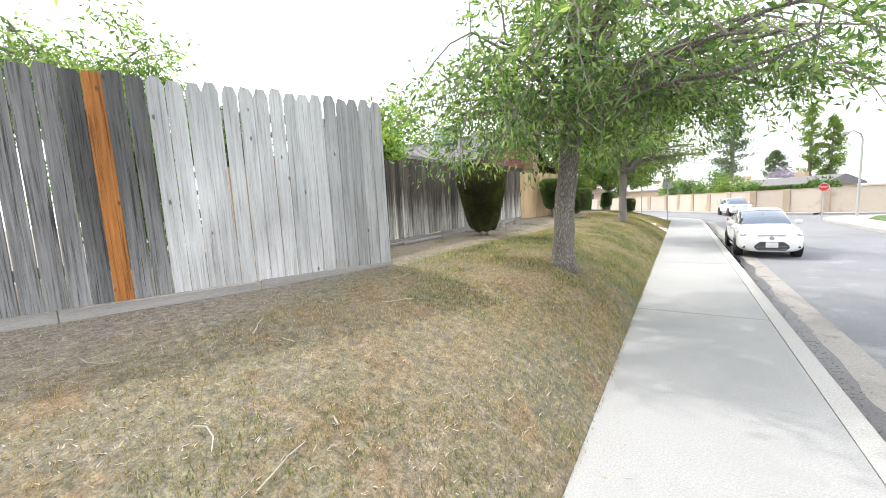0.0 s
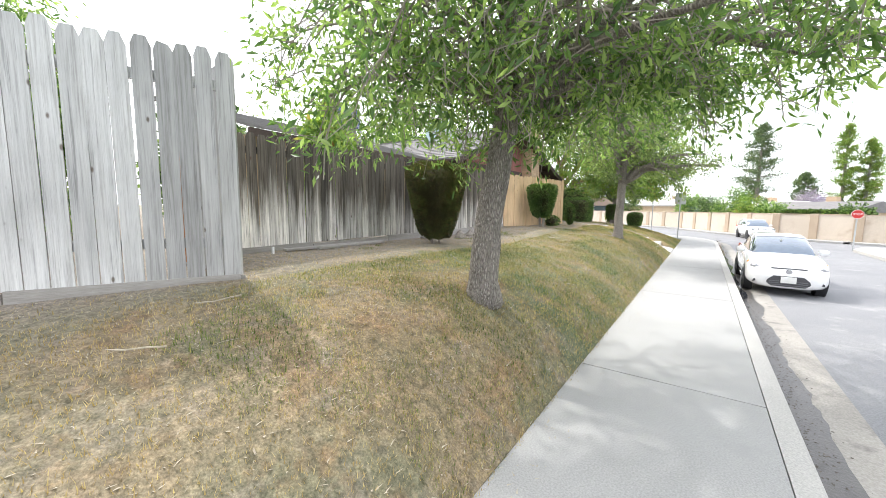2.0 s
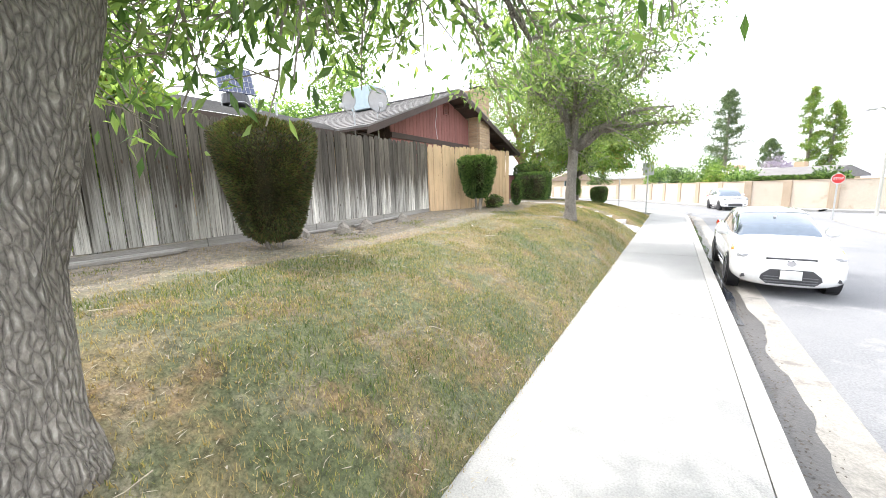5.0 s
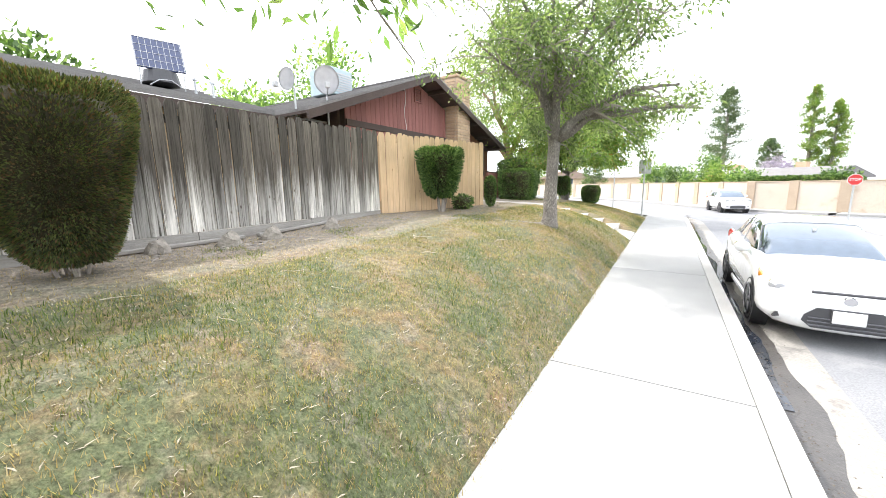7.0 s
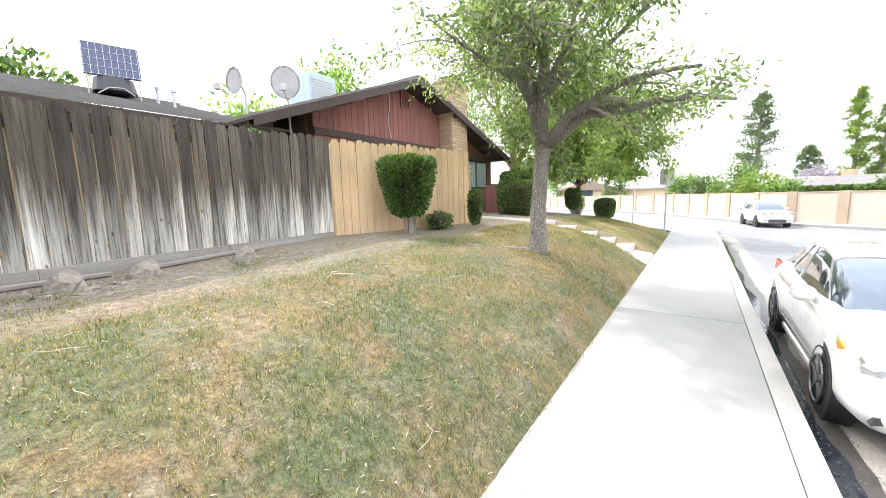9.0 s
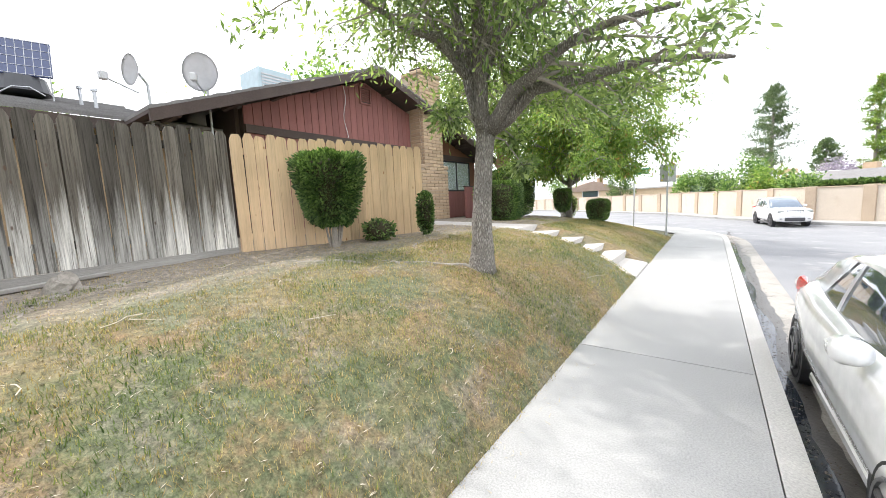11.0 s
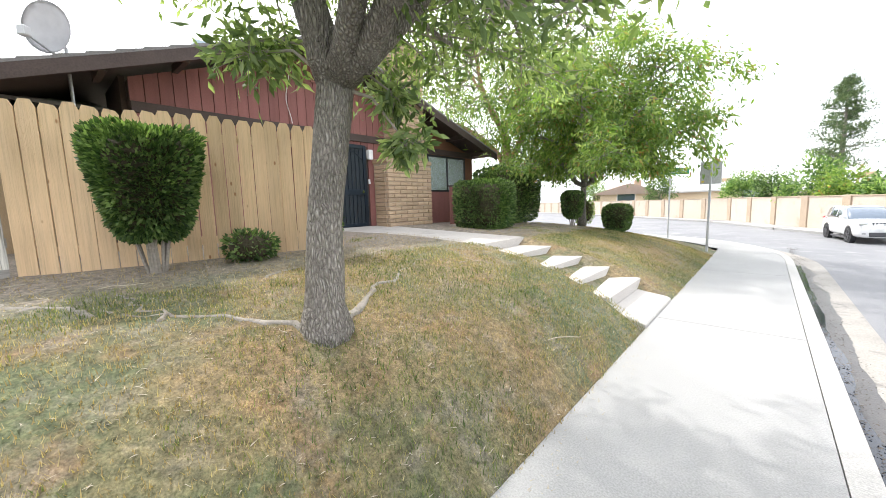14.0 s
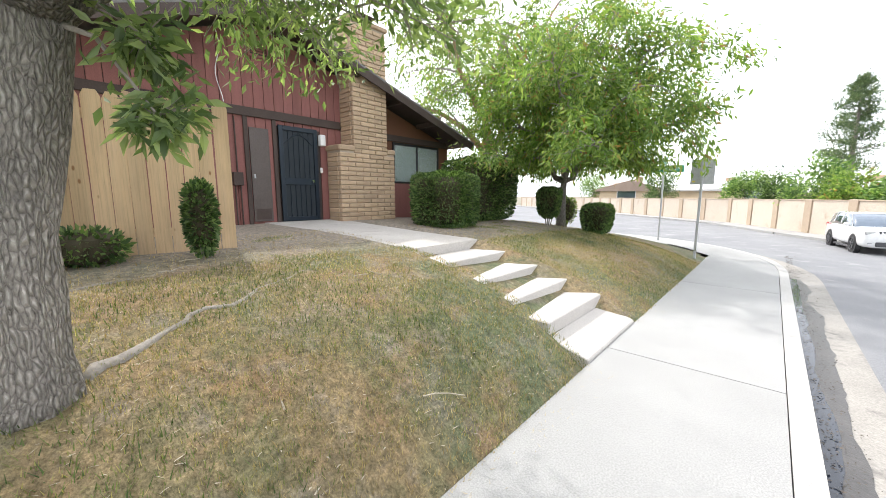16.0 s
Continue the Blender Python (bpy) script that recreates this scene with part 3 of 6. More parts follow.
def roof_z(y):
    s = (PEAK_Z - EAVE_Z) / (PEAK_Y - EAVE_L) if y < PEAK_Y else (PEAK_Z - EAVE_Z) / (EAVE_R - PEAK_Y)
    return PEAK_Z - abs(y - PEAK_Y) * s


def house_box(name, lo, hi, mat, label="", bevel=0.0, parent=house):
    return part(name, boxed(hp(*lo), hp(*hi), bevel), mat, parent, label)


# siding boards: the gable above the band, the wall below it
bm = bmesh.new()
prism(bm, [hp(0, y, z)[1:] for y, z in ((25.5, 0.5), (34.5, 0.5), (34.5, roof_z(34.5) - 0.2), (PEAK_Y, PEAK_Z - 0.2), (25.5, roof_z(25.5) - 0.2))], 0, -0.2, -0.03)
siding_wall = part("gable_wall", bm, M_TRIM, house)
y = 25.5
while y < 30.9:
    w = 0.2
    for z0, z1 in ((0.6, 3.14), (3.32, None)):
        if z1 is not None and 29.1 < y + 0.1 < 30.05:
            z0 = 3.04
        a, b = y + 0.006, y + w - 0.006
        za, zb = (z1, z1) if z1 else (roof_z(a) - 0.16, roof_z(b) - 0.16)
        if za - z0 > 0.05:
            bm = bmesh.new()
            prism(bm, [hp(0, a, z0)[1:], hp(0, b, z0)[1:], hp(0, b, zb)[1:], hp(0, a, za)[1:]], 0, -0.03, 0.0)
            part("siding_board", bm, M_SIDING, siding_wall)
    y += w
house_box("band", (HX - 0.01, 25.5, 3.14), (HX + 0.05, 30.9, 3.31), M_TRIM, "dark timber band", 0.006)
# Recess wall and side take the dark trim colour to paint the soffit's shadow.
house_box("recess_wall", (HX - 1.7, 23.95, 0.5), (HX - 1.5, 25.5, roof_z(24.0) - 0.02), M_TRIM, "set-back wall under the roof, coloured dark as soffit shade")
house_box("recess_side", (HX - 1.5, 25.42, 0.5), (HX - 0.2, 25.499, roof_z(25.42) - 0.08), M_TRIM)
bm = bmesh.new()
prism(bm, [hp(0, y, z)[1:] for y, z in ((31.7, 0.5), (34.5, 0.5), (34.5, roof_z(34.5) - 0.16), (31.7, roof_z(31.7) - 0.16))], 0, -0.03, 0.0)
part("rust_panel", bm, M_RUST, house, "rust-brown wall panel beside the chimney")
house_box("lintel_band", (HX, 31.8, 3.06), (HX + 0.05, 34.5, 3.22), M_TRIM)
house_box("side_wall", (HX - 9, 34.35, 0.5), (HX - 0.21, 34.5, 3.15), M_SIDING)
# window beside the chimney
win = part("window", boxed(hp(HX - 0.05, 32.3, 2.0), hp(HX + 0.01, 34.0, 2.98)), M_BLIND, house, "window with pale drawn blind")
for lo, hi in (((HX, 32.24, 1.95), (HX + 0.04, 34.06, 2.0)), ((HX, 32.24, 2.98), (HX + 0.04, 34.06, 3.04)), ((HX, 32.24, 2.0), (HX + 0.04, 32.3, 2.98)), ((HX, 34.0, 2.0), (HX + 0.04, 34.06, 2.98)), ((HX, 33.12, 2.0), (HX + 0.035, 33.18, 2.98))):
    house_box("window_frame", lo, hi, M_BLACK, "", 0.004, win)
pane = house_box("pane", (HX + 0.014, 32.3, 2.0), (HX + 0.02, 34.0, 2.98), M_WINGLASS, "", 0, win)
pane.visible_shadow = False
house_box("low_panel", (HX, 32.24, 1.0), (HX + 0.03, 34.06, 1.94), M_SIDING)
# door, meter cupboard and fittings
D0, D1, DT = 29.2, 29.95, 3.0
door = house_box("door", (HX - 0.02, D0, FLOOR), (HX + 0.012, D1, DT), M_MESH, "dark blue steel security door")
for lo, hi in (((D0 - 0.06, FLOOR), (D0 + 0.03, DT + 0.06)), ((D1 - 0.03, FLOOR), (D1 + 0.06, DT + 0.06)), ((D0 + 0.03, DT - 0.03), (D1 - 0.03, DT + 0.06)), ((D0 + 0.03, FLOOR), (D1 - 0.03, FLOOR + 0.09)), ((D0 + 0.03, FLOOR + 0.78), (D1 - 0.03, FLOOR + 0.92))):
    house_box("door_frame", (HX + 0.0125, lo[0], lo[1]), (HX + 0.045, hi[0], hi[1]), M_BLUEDOOR, "", 0.004, door)
for i in range(1, 6):
    yb = D0 + 0.03 + (D1 - D0 - 0.06) * i / 6
    bm = bmesh.new()
    rod(bm, hp(HX + 0.028, yb, FLOOR + 0.08), hp(HX + 0.028, yb, FLOOR + 0.8), 0.008, sides=6)
    rod(bm, hp(HX + 0.028, yb, FLOOR + 0.9), hp(HX + 0.028, yb, DT - 0.03), 0.008, sides=6)
    part("bar", bm, M_BLUEDOOR, door)
arch = [hp(HX + 0.028, D0 + 0.05 + (D1 - D0 - 0.1) * k / 12, DT - 0.3 + 0.2 * math.sin(math.pi * k / 12)) for k in range(13)]
part("arch_bar", tube(arch, [0.009] * 13, 6), M_BLUEDOOR, door)
bm = rod(bmesh.new(), hp(HX + 0.045, D1 - 0.1, FLOOR + 0.86), hp(HX + 0.09, D1 - 0.1, FLOOR + 0.86), 0.035, 0.03, 12)
part("handle", bm, M_CHROME, door, "brushed metal knob and lock")
cup = house_box("meter_door", (HX + 0.001, 28.56, 1.08), (HX + 0.03, 28.94, 2.94), M_PANEL, "brown metal meter cupboard door", 0.004)
house_box("lower_vent", (HX + 0.031, 28.6, 1.12), (HX + 0.036, 28.9, 1.34), M_TRIM, "", 0, cup)
house_box("handle", (HX + 0.03, 28.6, 1.95), (HX + 0.05, 28.63, 2.03), M_STEEL, "", 0, cup)
for yy in (28.5, 29.06):
    house_box("door_trim", (HX + 0.001, yy - 0.04, 0.9), (HX + 0.04, yy + 0.04, 3.14), M_TRIM, "", 0.004)
house_box("porch_light", (HX, 30.05, 2.72), (HX + 0.12, 30.18, 2.96), M_SIGNWHITE, "white square porch light", 0.012)
house_box("bell_plate", (HX, 30.07, 2.12), (HX + 0.02, 30.13, 2.24), M_SIGNWHITE, "", 0.003)
house_box("junction_box", (HX, 28.2, 1.8), (HX + 0.1, 28.38, 2.05), M_TRIM, "", 0.006)
bm = bmesh.new()
for yy, z0, z1 in ((28.24, 0.95, 1.8), (28.34, 0.95, 1.8), (28.3, 2.05, 3.1)):
    rod(bm, hp(HX + 0.03, yy, z0), hp(HX + 0.03, yy, z1), 0.014, sides=6)
part("conduit", bm, M_TRIM, house)
# attic vent with slats
vent = house_box("attic_vent", (HX + 0.001, 28.68, 4.32), (HX + 0.012, 29.0, 4.7), M_TRIM, "louvred attic vent")
for i in range(7):
    z = 4.35 + i * 0.048
    bm = boxed((-0.02, 0, -0.003), (0.02, 0.28, 0.003), 0, pose(*hp(HX + 0.03, 28.7, z + 0.02), 0, -35, 0))
    part("slat", bm, M_SIDING, vent)
for lo, hi in (((28.64, 4.28), (28.68, 4.74)), ((29.0, 4.28), (29.04, 4.74)), ((28.68, 4.28), (29.0, 4.32)), ((28.68, 4.7), (29.0, 4.74))):
    house_box("vent_frame", (HX + 0.001, lo[0], lo[1]), (HX + 0.045, hi[0], hi[1]), M_SIDING, "", 0, vent)
cable = [hp(HX + 0.03, 28.1 + 0.05 * math.sin(k * 0.7), 4.6 - k * 0.115) for k in range(12)]
part("cable", tube(cable, [0.008] * 12, 5), M_SIGNWHITE, house, "thin pale cable")

# roof: two slopes with stepped shingle courses, fascia and soffit
roof = part("roof", boxed(hp(HX - 8.9, PEAK_Y - 0.15, PEAK_Z + 0.01), hp(FRONT - 0.05, PEAK_Y + 0.15, PEAK_Z + 0.05)), M_SHINGLE, house, "grey asphalt shingle roof")


def shingles(parent, lo, hi, courses, place):
    """Stepped courses from the eave line lo to the ridge line hi, each a part; lines are two points."""
    (a0, a1), (b0, b1) = [[Vector(p) for p in e] for e in (lo, hi)]
    for i in range(courses):
        f, g = i / courses, (i + 1) / courses
        bm = bmesh.new()
        quad = [a0.lerp(b0, f), a1.lerp(b1, f), a1.lerp(b1, g), a0.lerp(b0, g)]
        v = [bm.verts.new(place(q.x, q.y, q.z + h)) for q, h in zip(quad, (0.055, 0.055, 0.035, 0.035))] + [bm.verts.new(place(*q)) for q in quad]
        for k in ((0, 1, 2, 3), (4, 5, 6, 7), (0, 1, 5, 4), (2, 3, 7, 6), (1, 2, 6, 5), (0, 3, 7, 4)):
            bm.faces.new([v[e] for e in k])
        bmesh.ops.recalc_face_normals(bm, faces=bm.faces)
        part("shingle_course", bm, M_SHINGLE, parent)


for ye in (EAVE_L, EAVE_R):
    shingles(roof, [(HX - 9, ye, EAVE_Z), (FRONT, ye, EAVE_Z)], [(HX - 9, PEAK_Y, PEAK_Z), (FRONT, PEAK_Y, PEAK_Z)], 16, hp)
for ye in (EAVE_L, EAVE_R):
    bm = bmesh.new()
    prism(bm, [hp(0, ye, EAVE_Z - 0.19)[1:], hp(0, PEAK_Y, PEAK_Z - 0.19)[1:], hp(0, PEAK_Y, PEAK_Z - 0.003)[1:], hp(0, ye, EAVE_Z - 0.003)[1:]], 0, FRONT - HX - 0.05, FRONT - HX + 0.003)
    part("barge_board", bm, M_TRIM, roof)
    bm = bmesh.new()
    prism(bm, [hp(0, ye, EAVE_Z - 0.06)[1:], hp(0, PEAK_Y, PEAK_Z - 0.06)[1:], hp(0, PEAK_Y, PEAK_Z - 0.004)[1:], hp(0, ye, EAVE_Z - 0.004)[1:]], 0, -9, FRONT - HX - 0.06)
    part("soffit", bm, M_TRIM, roof)
    for k in range(5):
        yy = ye + (PEAK_Y - ye) * (k + 0.4) / 5
        zz = roof_z(yy)
        part("rafter_end", boxed(hp(HX, yy - 0.04, zz - 0.2), hp(FRONT - 0.06, yy + 0.04, zz - 0.07)), M_TRIM, roof)

# chimney of slump bricks
CX = -5.95
chimney = part("chimney", boxed(hp(HX - 0.3, 30.27, 0.8), hp(CX - 0.02, 31.83, 2.66)), M_MORTAR, house, "tan slump-block chimney with stepped shoulders")
box_up = part("chimney_core", boxed(hp(HX - 0.3, 30.65, 2.66), hp(CX - 0.02, 31.6, 5.45)), M_MORTAR, chimney)
brick_me = {}


def brick(w, d, h):
    key = (round(w, 3), round(d, 3), round(h, 3))
    if key not in brick_me:
        me = bpy.data.meshes.new("brick")
        b = boxed((-d / 2, -w / 2, -h / 2), (d / 2, w / 2, h / 2), 0.012)
        b.to_mesh(me)
        b.free()
        me.materials.append(M_BRICK)
        brick_me[key] = me
    return brick_me[key]


rng = random.Random(11)
z, course = 0.86, 0
while z < 5.4:
    wide = z < 2.58
    ya, yb = (30.25, 31.85) if wide else (30.63, 31.62)
    edges = [ya] + [ya + (0.205 if course % 2 else 0.41) + 0.41 * k for k in range(5)]
    edges = [e for e in edges if e < yb - 0.1] + [yb]
    for a, b in zip(edges, edges[1:]):
        ob = new("brick", brick(b - a - 0.014, 0.1, 0.09))
        ob.parent = chimney
        ob.matrix_basis = pose(*hp(CX - 0.045 + rng.uniform(-0.004, 0.004), (a + b) / 2, z), 0, 0, rng.uniform(-0.6, 0.6))
    for ys_, sgn in ((ya, -1), (yb, 1)):
        ob = new("brick", brick(0.40, 0.1, 0.09))
        ob.parent = chimney
        ob.matrix_basis = pose(*hp(CX - 0.3 - (0.02 if course % 2 else 0.0), ys_ + sgn * -0.045, z), 0, 0, 90)
    z += 0.104
    course += 1
for ya, yb in ((30.23, 30.66), (31.59, 31.87)):
    bm = boxed(hp(HX - 0.2, ya, 2.62), hp(CX + 0.01, yb, 2.74), 0.02)
    part("shoulder_cap", bm, M_BRICK, chimney)
part("flue_cap", boxed(hp(HX - 0.2, 30.58, 5.43), hp(CX + 0.03, 31.67, 5.53), 0.02), M_BRICK, chimney)

part("rain_cap", boxed(hp(HX - 0.1, 30.85, 5.66), hp(CX - 0.05, 31.4, 5.70), 0.01), M_TRIM, chimney, "dark metal flue cover")
for px, py in ((HX - 0.02, 30.93), (HX - 0.02, 31.32), (CX - 0.13, 30.93), (CX - 0.13, 31.32)):
    part("cap_leg", boxed(hp(px - 0.012, py - 0.012, 5.52), hp(px + 0.012, py + 0.012, 5.665)), M_TRIM, chimney)

screen = house_box("low_screen", (HX + 1.1, 31.95, 0.85), (HX + 1.16, 33.1, 2.02), M_SIDING, "low red-brown boarded screen in front of the window", 0.004)
house_box("screen_cap", (HX + 1.07, 31.92, 2.021), (HX + 1.19, 33.13, 2.06), M_TRIM, "", 0.004, screen)
for k in range(6):
    house_box("screen_board", (HX + 1.161, 31.96 + k * 0.19, 0.87), (HX + 1.172, 32.14 + k * 0.19, 2.0), M_SIDING, "", 0.0, screen)

# rear wing behind the stained fence
wing = thing("house_wing", (-9.0, 20.0, 0.8), "low tan stucco house wing with grey shingle roof", "house")
wl = lambda x, y, z: (x + 9.0, y - 20.0, z - 0.8)
part("wall", boxed(wl(-13, 17.9, 0.6), wl(-7.6, 25.0, 3.2)), M_TAN, wing)
wing_roof = part("roof", boxed(wl(-13.2, 17.5, 4.72), wl(-12.9, 25.3, 4.82)), M_SHINGLE, wing)
shingles(wing_roof, [(-7.0, 17.5, 3.2), (-7.0, 25.3, 3.2)], [(-13.0, 17.5, 4.75), (-13.0, 25.3, 4.75)], 14, wl)
part("fascia", boxed(wl(-7.05, 17.5, 3.02), wl(-6.985, 24.2, 3.192), 0.005), M_TRIM, wing)


def wing_z(x):
    return 3.25 + (-7.0 - x) * 0.258


# ---------- things on the roofs ----------
fan = thing("solar_attic_fan", (-10.4, 23.0, wing_z(-10.4)), "roof fan housing with a tilted solar panel", "solar panel")
fan.matrix_basis = pose(-10.4, 23.0, wing_z(-10.4), 0, 0, -15)
bm = bmesh.new()
bmesh.ops.create_cone(bm, cap_ends=True, segments=18, radius1=0.42, radius2=0.36, depth=0.3, matrix=Matrix.Translation((0, 0, 0.22)))
part("housing", bm, M_GREYPL, fan)
panel = part("panel", boxed((-0.02, -0.5, 0), (0.02, 0.5, 0.85), 0.006, pose(0.3, 0, 0.36, 0, -22, 0)), M_SOLAR, fan, "dark blue solar cells")
for i in range(9):
    part("grid_line", boxed((0.021, -0.49 + i * 0.12, 0.01), (0.026, -0.482 + i * 0.12, 0.84), 0, pose(0.3, 0, 0.36, 0, -22, 0)), M_DISH, panel)
for i in range(5):
    part("grid_line", boxed((0.0262, -0.49, 0.02 + i * 0.2), (0.029, 0.49, 0.027 + i * 0.2), 0, pose(0.3, 0, 0.36, 0, -22, 0)), M_DISH, panel)
for s in (-0.45, 0.45):
    part("leg", rod(bmesh.new(), (0.25, s, -0.08), (0.3, s, 0.4), 0.015, sides=6), M_STEEL, fan)
part("conduit", tube([(0.4, -0.3, -0.05), (0.42, -0.1, 0.1), (0.4, 0.15, 0.12), (0.38, 0.35, -0.02)], [0.012] * 4, 6), M_STEEL, fan)


def dish(at, turn, scale, label):
    d = thing("satellite_dish", at, label, "satellite dish", "satellite dishes on the roof")
    d.matrix_basis = pose(*at, 0, 0, turn)
    bm = bmesh.new()
    n, m = 6, 22
    rows = [[bm.verts.new((0.16 * (k / n) ** 2 * scale, math.cos(2 * math.pi * j / m) * 0.36 * k / n * scale, 0.62 + math.sin(2 * math.pi * j / m) * 0.42 * k / n * scale)) for j in range(m)] for k in range(1, n + 1)]
    c = bm.verts.new((0, 0, 0.62))
    for j in range(m):
        bm.faces.new((c, rows[0][j], rows[0][(j + 1) % m]))
        for a, b in zip(rows, rows[1:]):
            bm.faces.new((a[j], b[j], b[(j + 1) % m], a[(j + 1) % m]))
    bmesh.ops.solidify(bm, geom=bm.faces[:], thickness=0.012)
    part("reflector", bm, M_DISH, d, "", True)
    part("mast", tube([(-0.15, 0, -0.5), (-0.15, 0, 0.45), (-0.03, 0, 0.6)], [0.022] * 3, 8), M_STEEL, d)
    part("arm", rod(bmesh.new(), (0.0, 0, 0.28), (0.45, 0, 0.4), 0.014, sides=6), M_STEEL, d)
    part("receiver", boxed((0.42, -0.05, 0.36), (0.52, 0.05, 0.48), 0.012), M_DISH, d)
    return d


dish((-6.42, 23.8, 3.27), -75, 0.58, "grey satellite dish on a bent mast")
dish((-6.3, 24.75, 3.42), -40, 0.8, "dark grey satellite dish on the roof edge")
cooler = thing("roof_cooler", (-9.3, 27.7, 4.6), "pale blue rooftop air cooler box", "air cooler")
part("body", boxed((-0.5, -0.5, 0), (0.5, 0.5, 0.85), 0.02), M_COOLER, cooler)
for i in range(8):
    part("louvre", boxed((0.501, -0.42, 0.1 + i * 0.08), (0.52, 0.42, 0.14 + i * 0.08)), M_DISH, cooler)
for yy, xx in ((24.0, -9.9), (23.9, -10.6)):
    vp = thing("vent_pipe", (xx, yy, wing_z(xx)), "small capped roof vent pipe", "vent pipe", "vent pipes")
    part("pipe", rod(bmesh.new(), (0, 0, -0.05), (0, 0, 0.35), 0.035, sides=10), M_STEEL, vp)
    part("cap", rod(bmesh.new(), (0, 0, 0.35), (0, 0, 0.4), 0.06, sides=10), M_STEEL, vp)

# ---------- path and steps to the door ----------
path = thing("entry_steps", (-2.0, 29.9, 0.0), "pale concrete entry steps climbing the bank", "steps")
tops = [(-0.28, WALK_L - 0.003, 0.035), (-0.73, -0.278, 0.30), (-1.18, -0.728, 0.445), (-1.75, -1.178, 0.59), (-2.33, -1.748, 0.735)]
for k, (xa, xb, zt) in enumerate(tops):
    part("tread" if k else "lower_pad", boxed((xa + 2.0, STEP_Y0 - 29.9 + 0.02 * k, zt - 0.45), (xb + 2.0, STEP_Y1 - 29.9, zt), 0.012), M_STEP, path)
for v in [o for o in path.children if o.name.startswith("lower_pad")][0].data.vertices:
    v.co.z += 0.12 * min(1.0, max(0.0, 2.147 - v.co.x) / 0.43)
walkway = thing("entry_walk", (-4.6, 29.75, 0.86), "concrete entry walk to the front door", "walkway")
bm = bmesh.new()
prism(bm, [(-2.0, -1.0), (0.35, -0.9), (2.27, -0.75), (2.27, 0.75), (0.6, 1.0), (-0.3, 1.0), (-1.3, 0.9), (-2.0, 0.8)], 2, -0.5, 0.0)
for v in bm.verts:
    v.co.z += 0.18 * min(1, max(0, (2.27 - v.co.x) / 4.2)) + 0.015
part("slab", bm, M_STEP, walkway)


# ---------- plants ----------
def limb_points(a, d, length, rng, n=6, sag=0.0, curl=0.25):
    pts, p, d = [Vector(a)], Vector(a), Vector(d).normalized()
    for i in range(n):
        d = (d + Vector((rng.uniform(-curl, curl), rng.uniform(-curl, curl), rng.uniform(-curl, curl) - sag))).normalized()
        p = p + d * length / n
        pts.append(p.copy())
    return pts


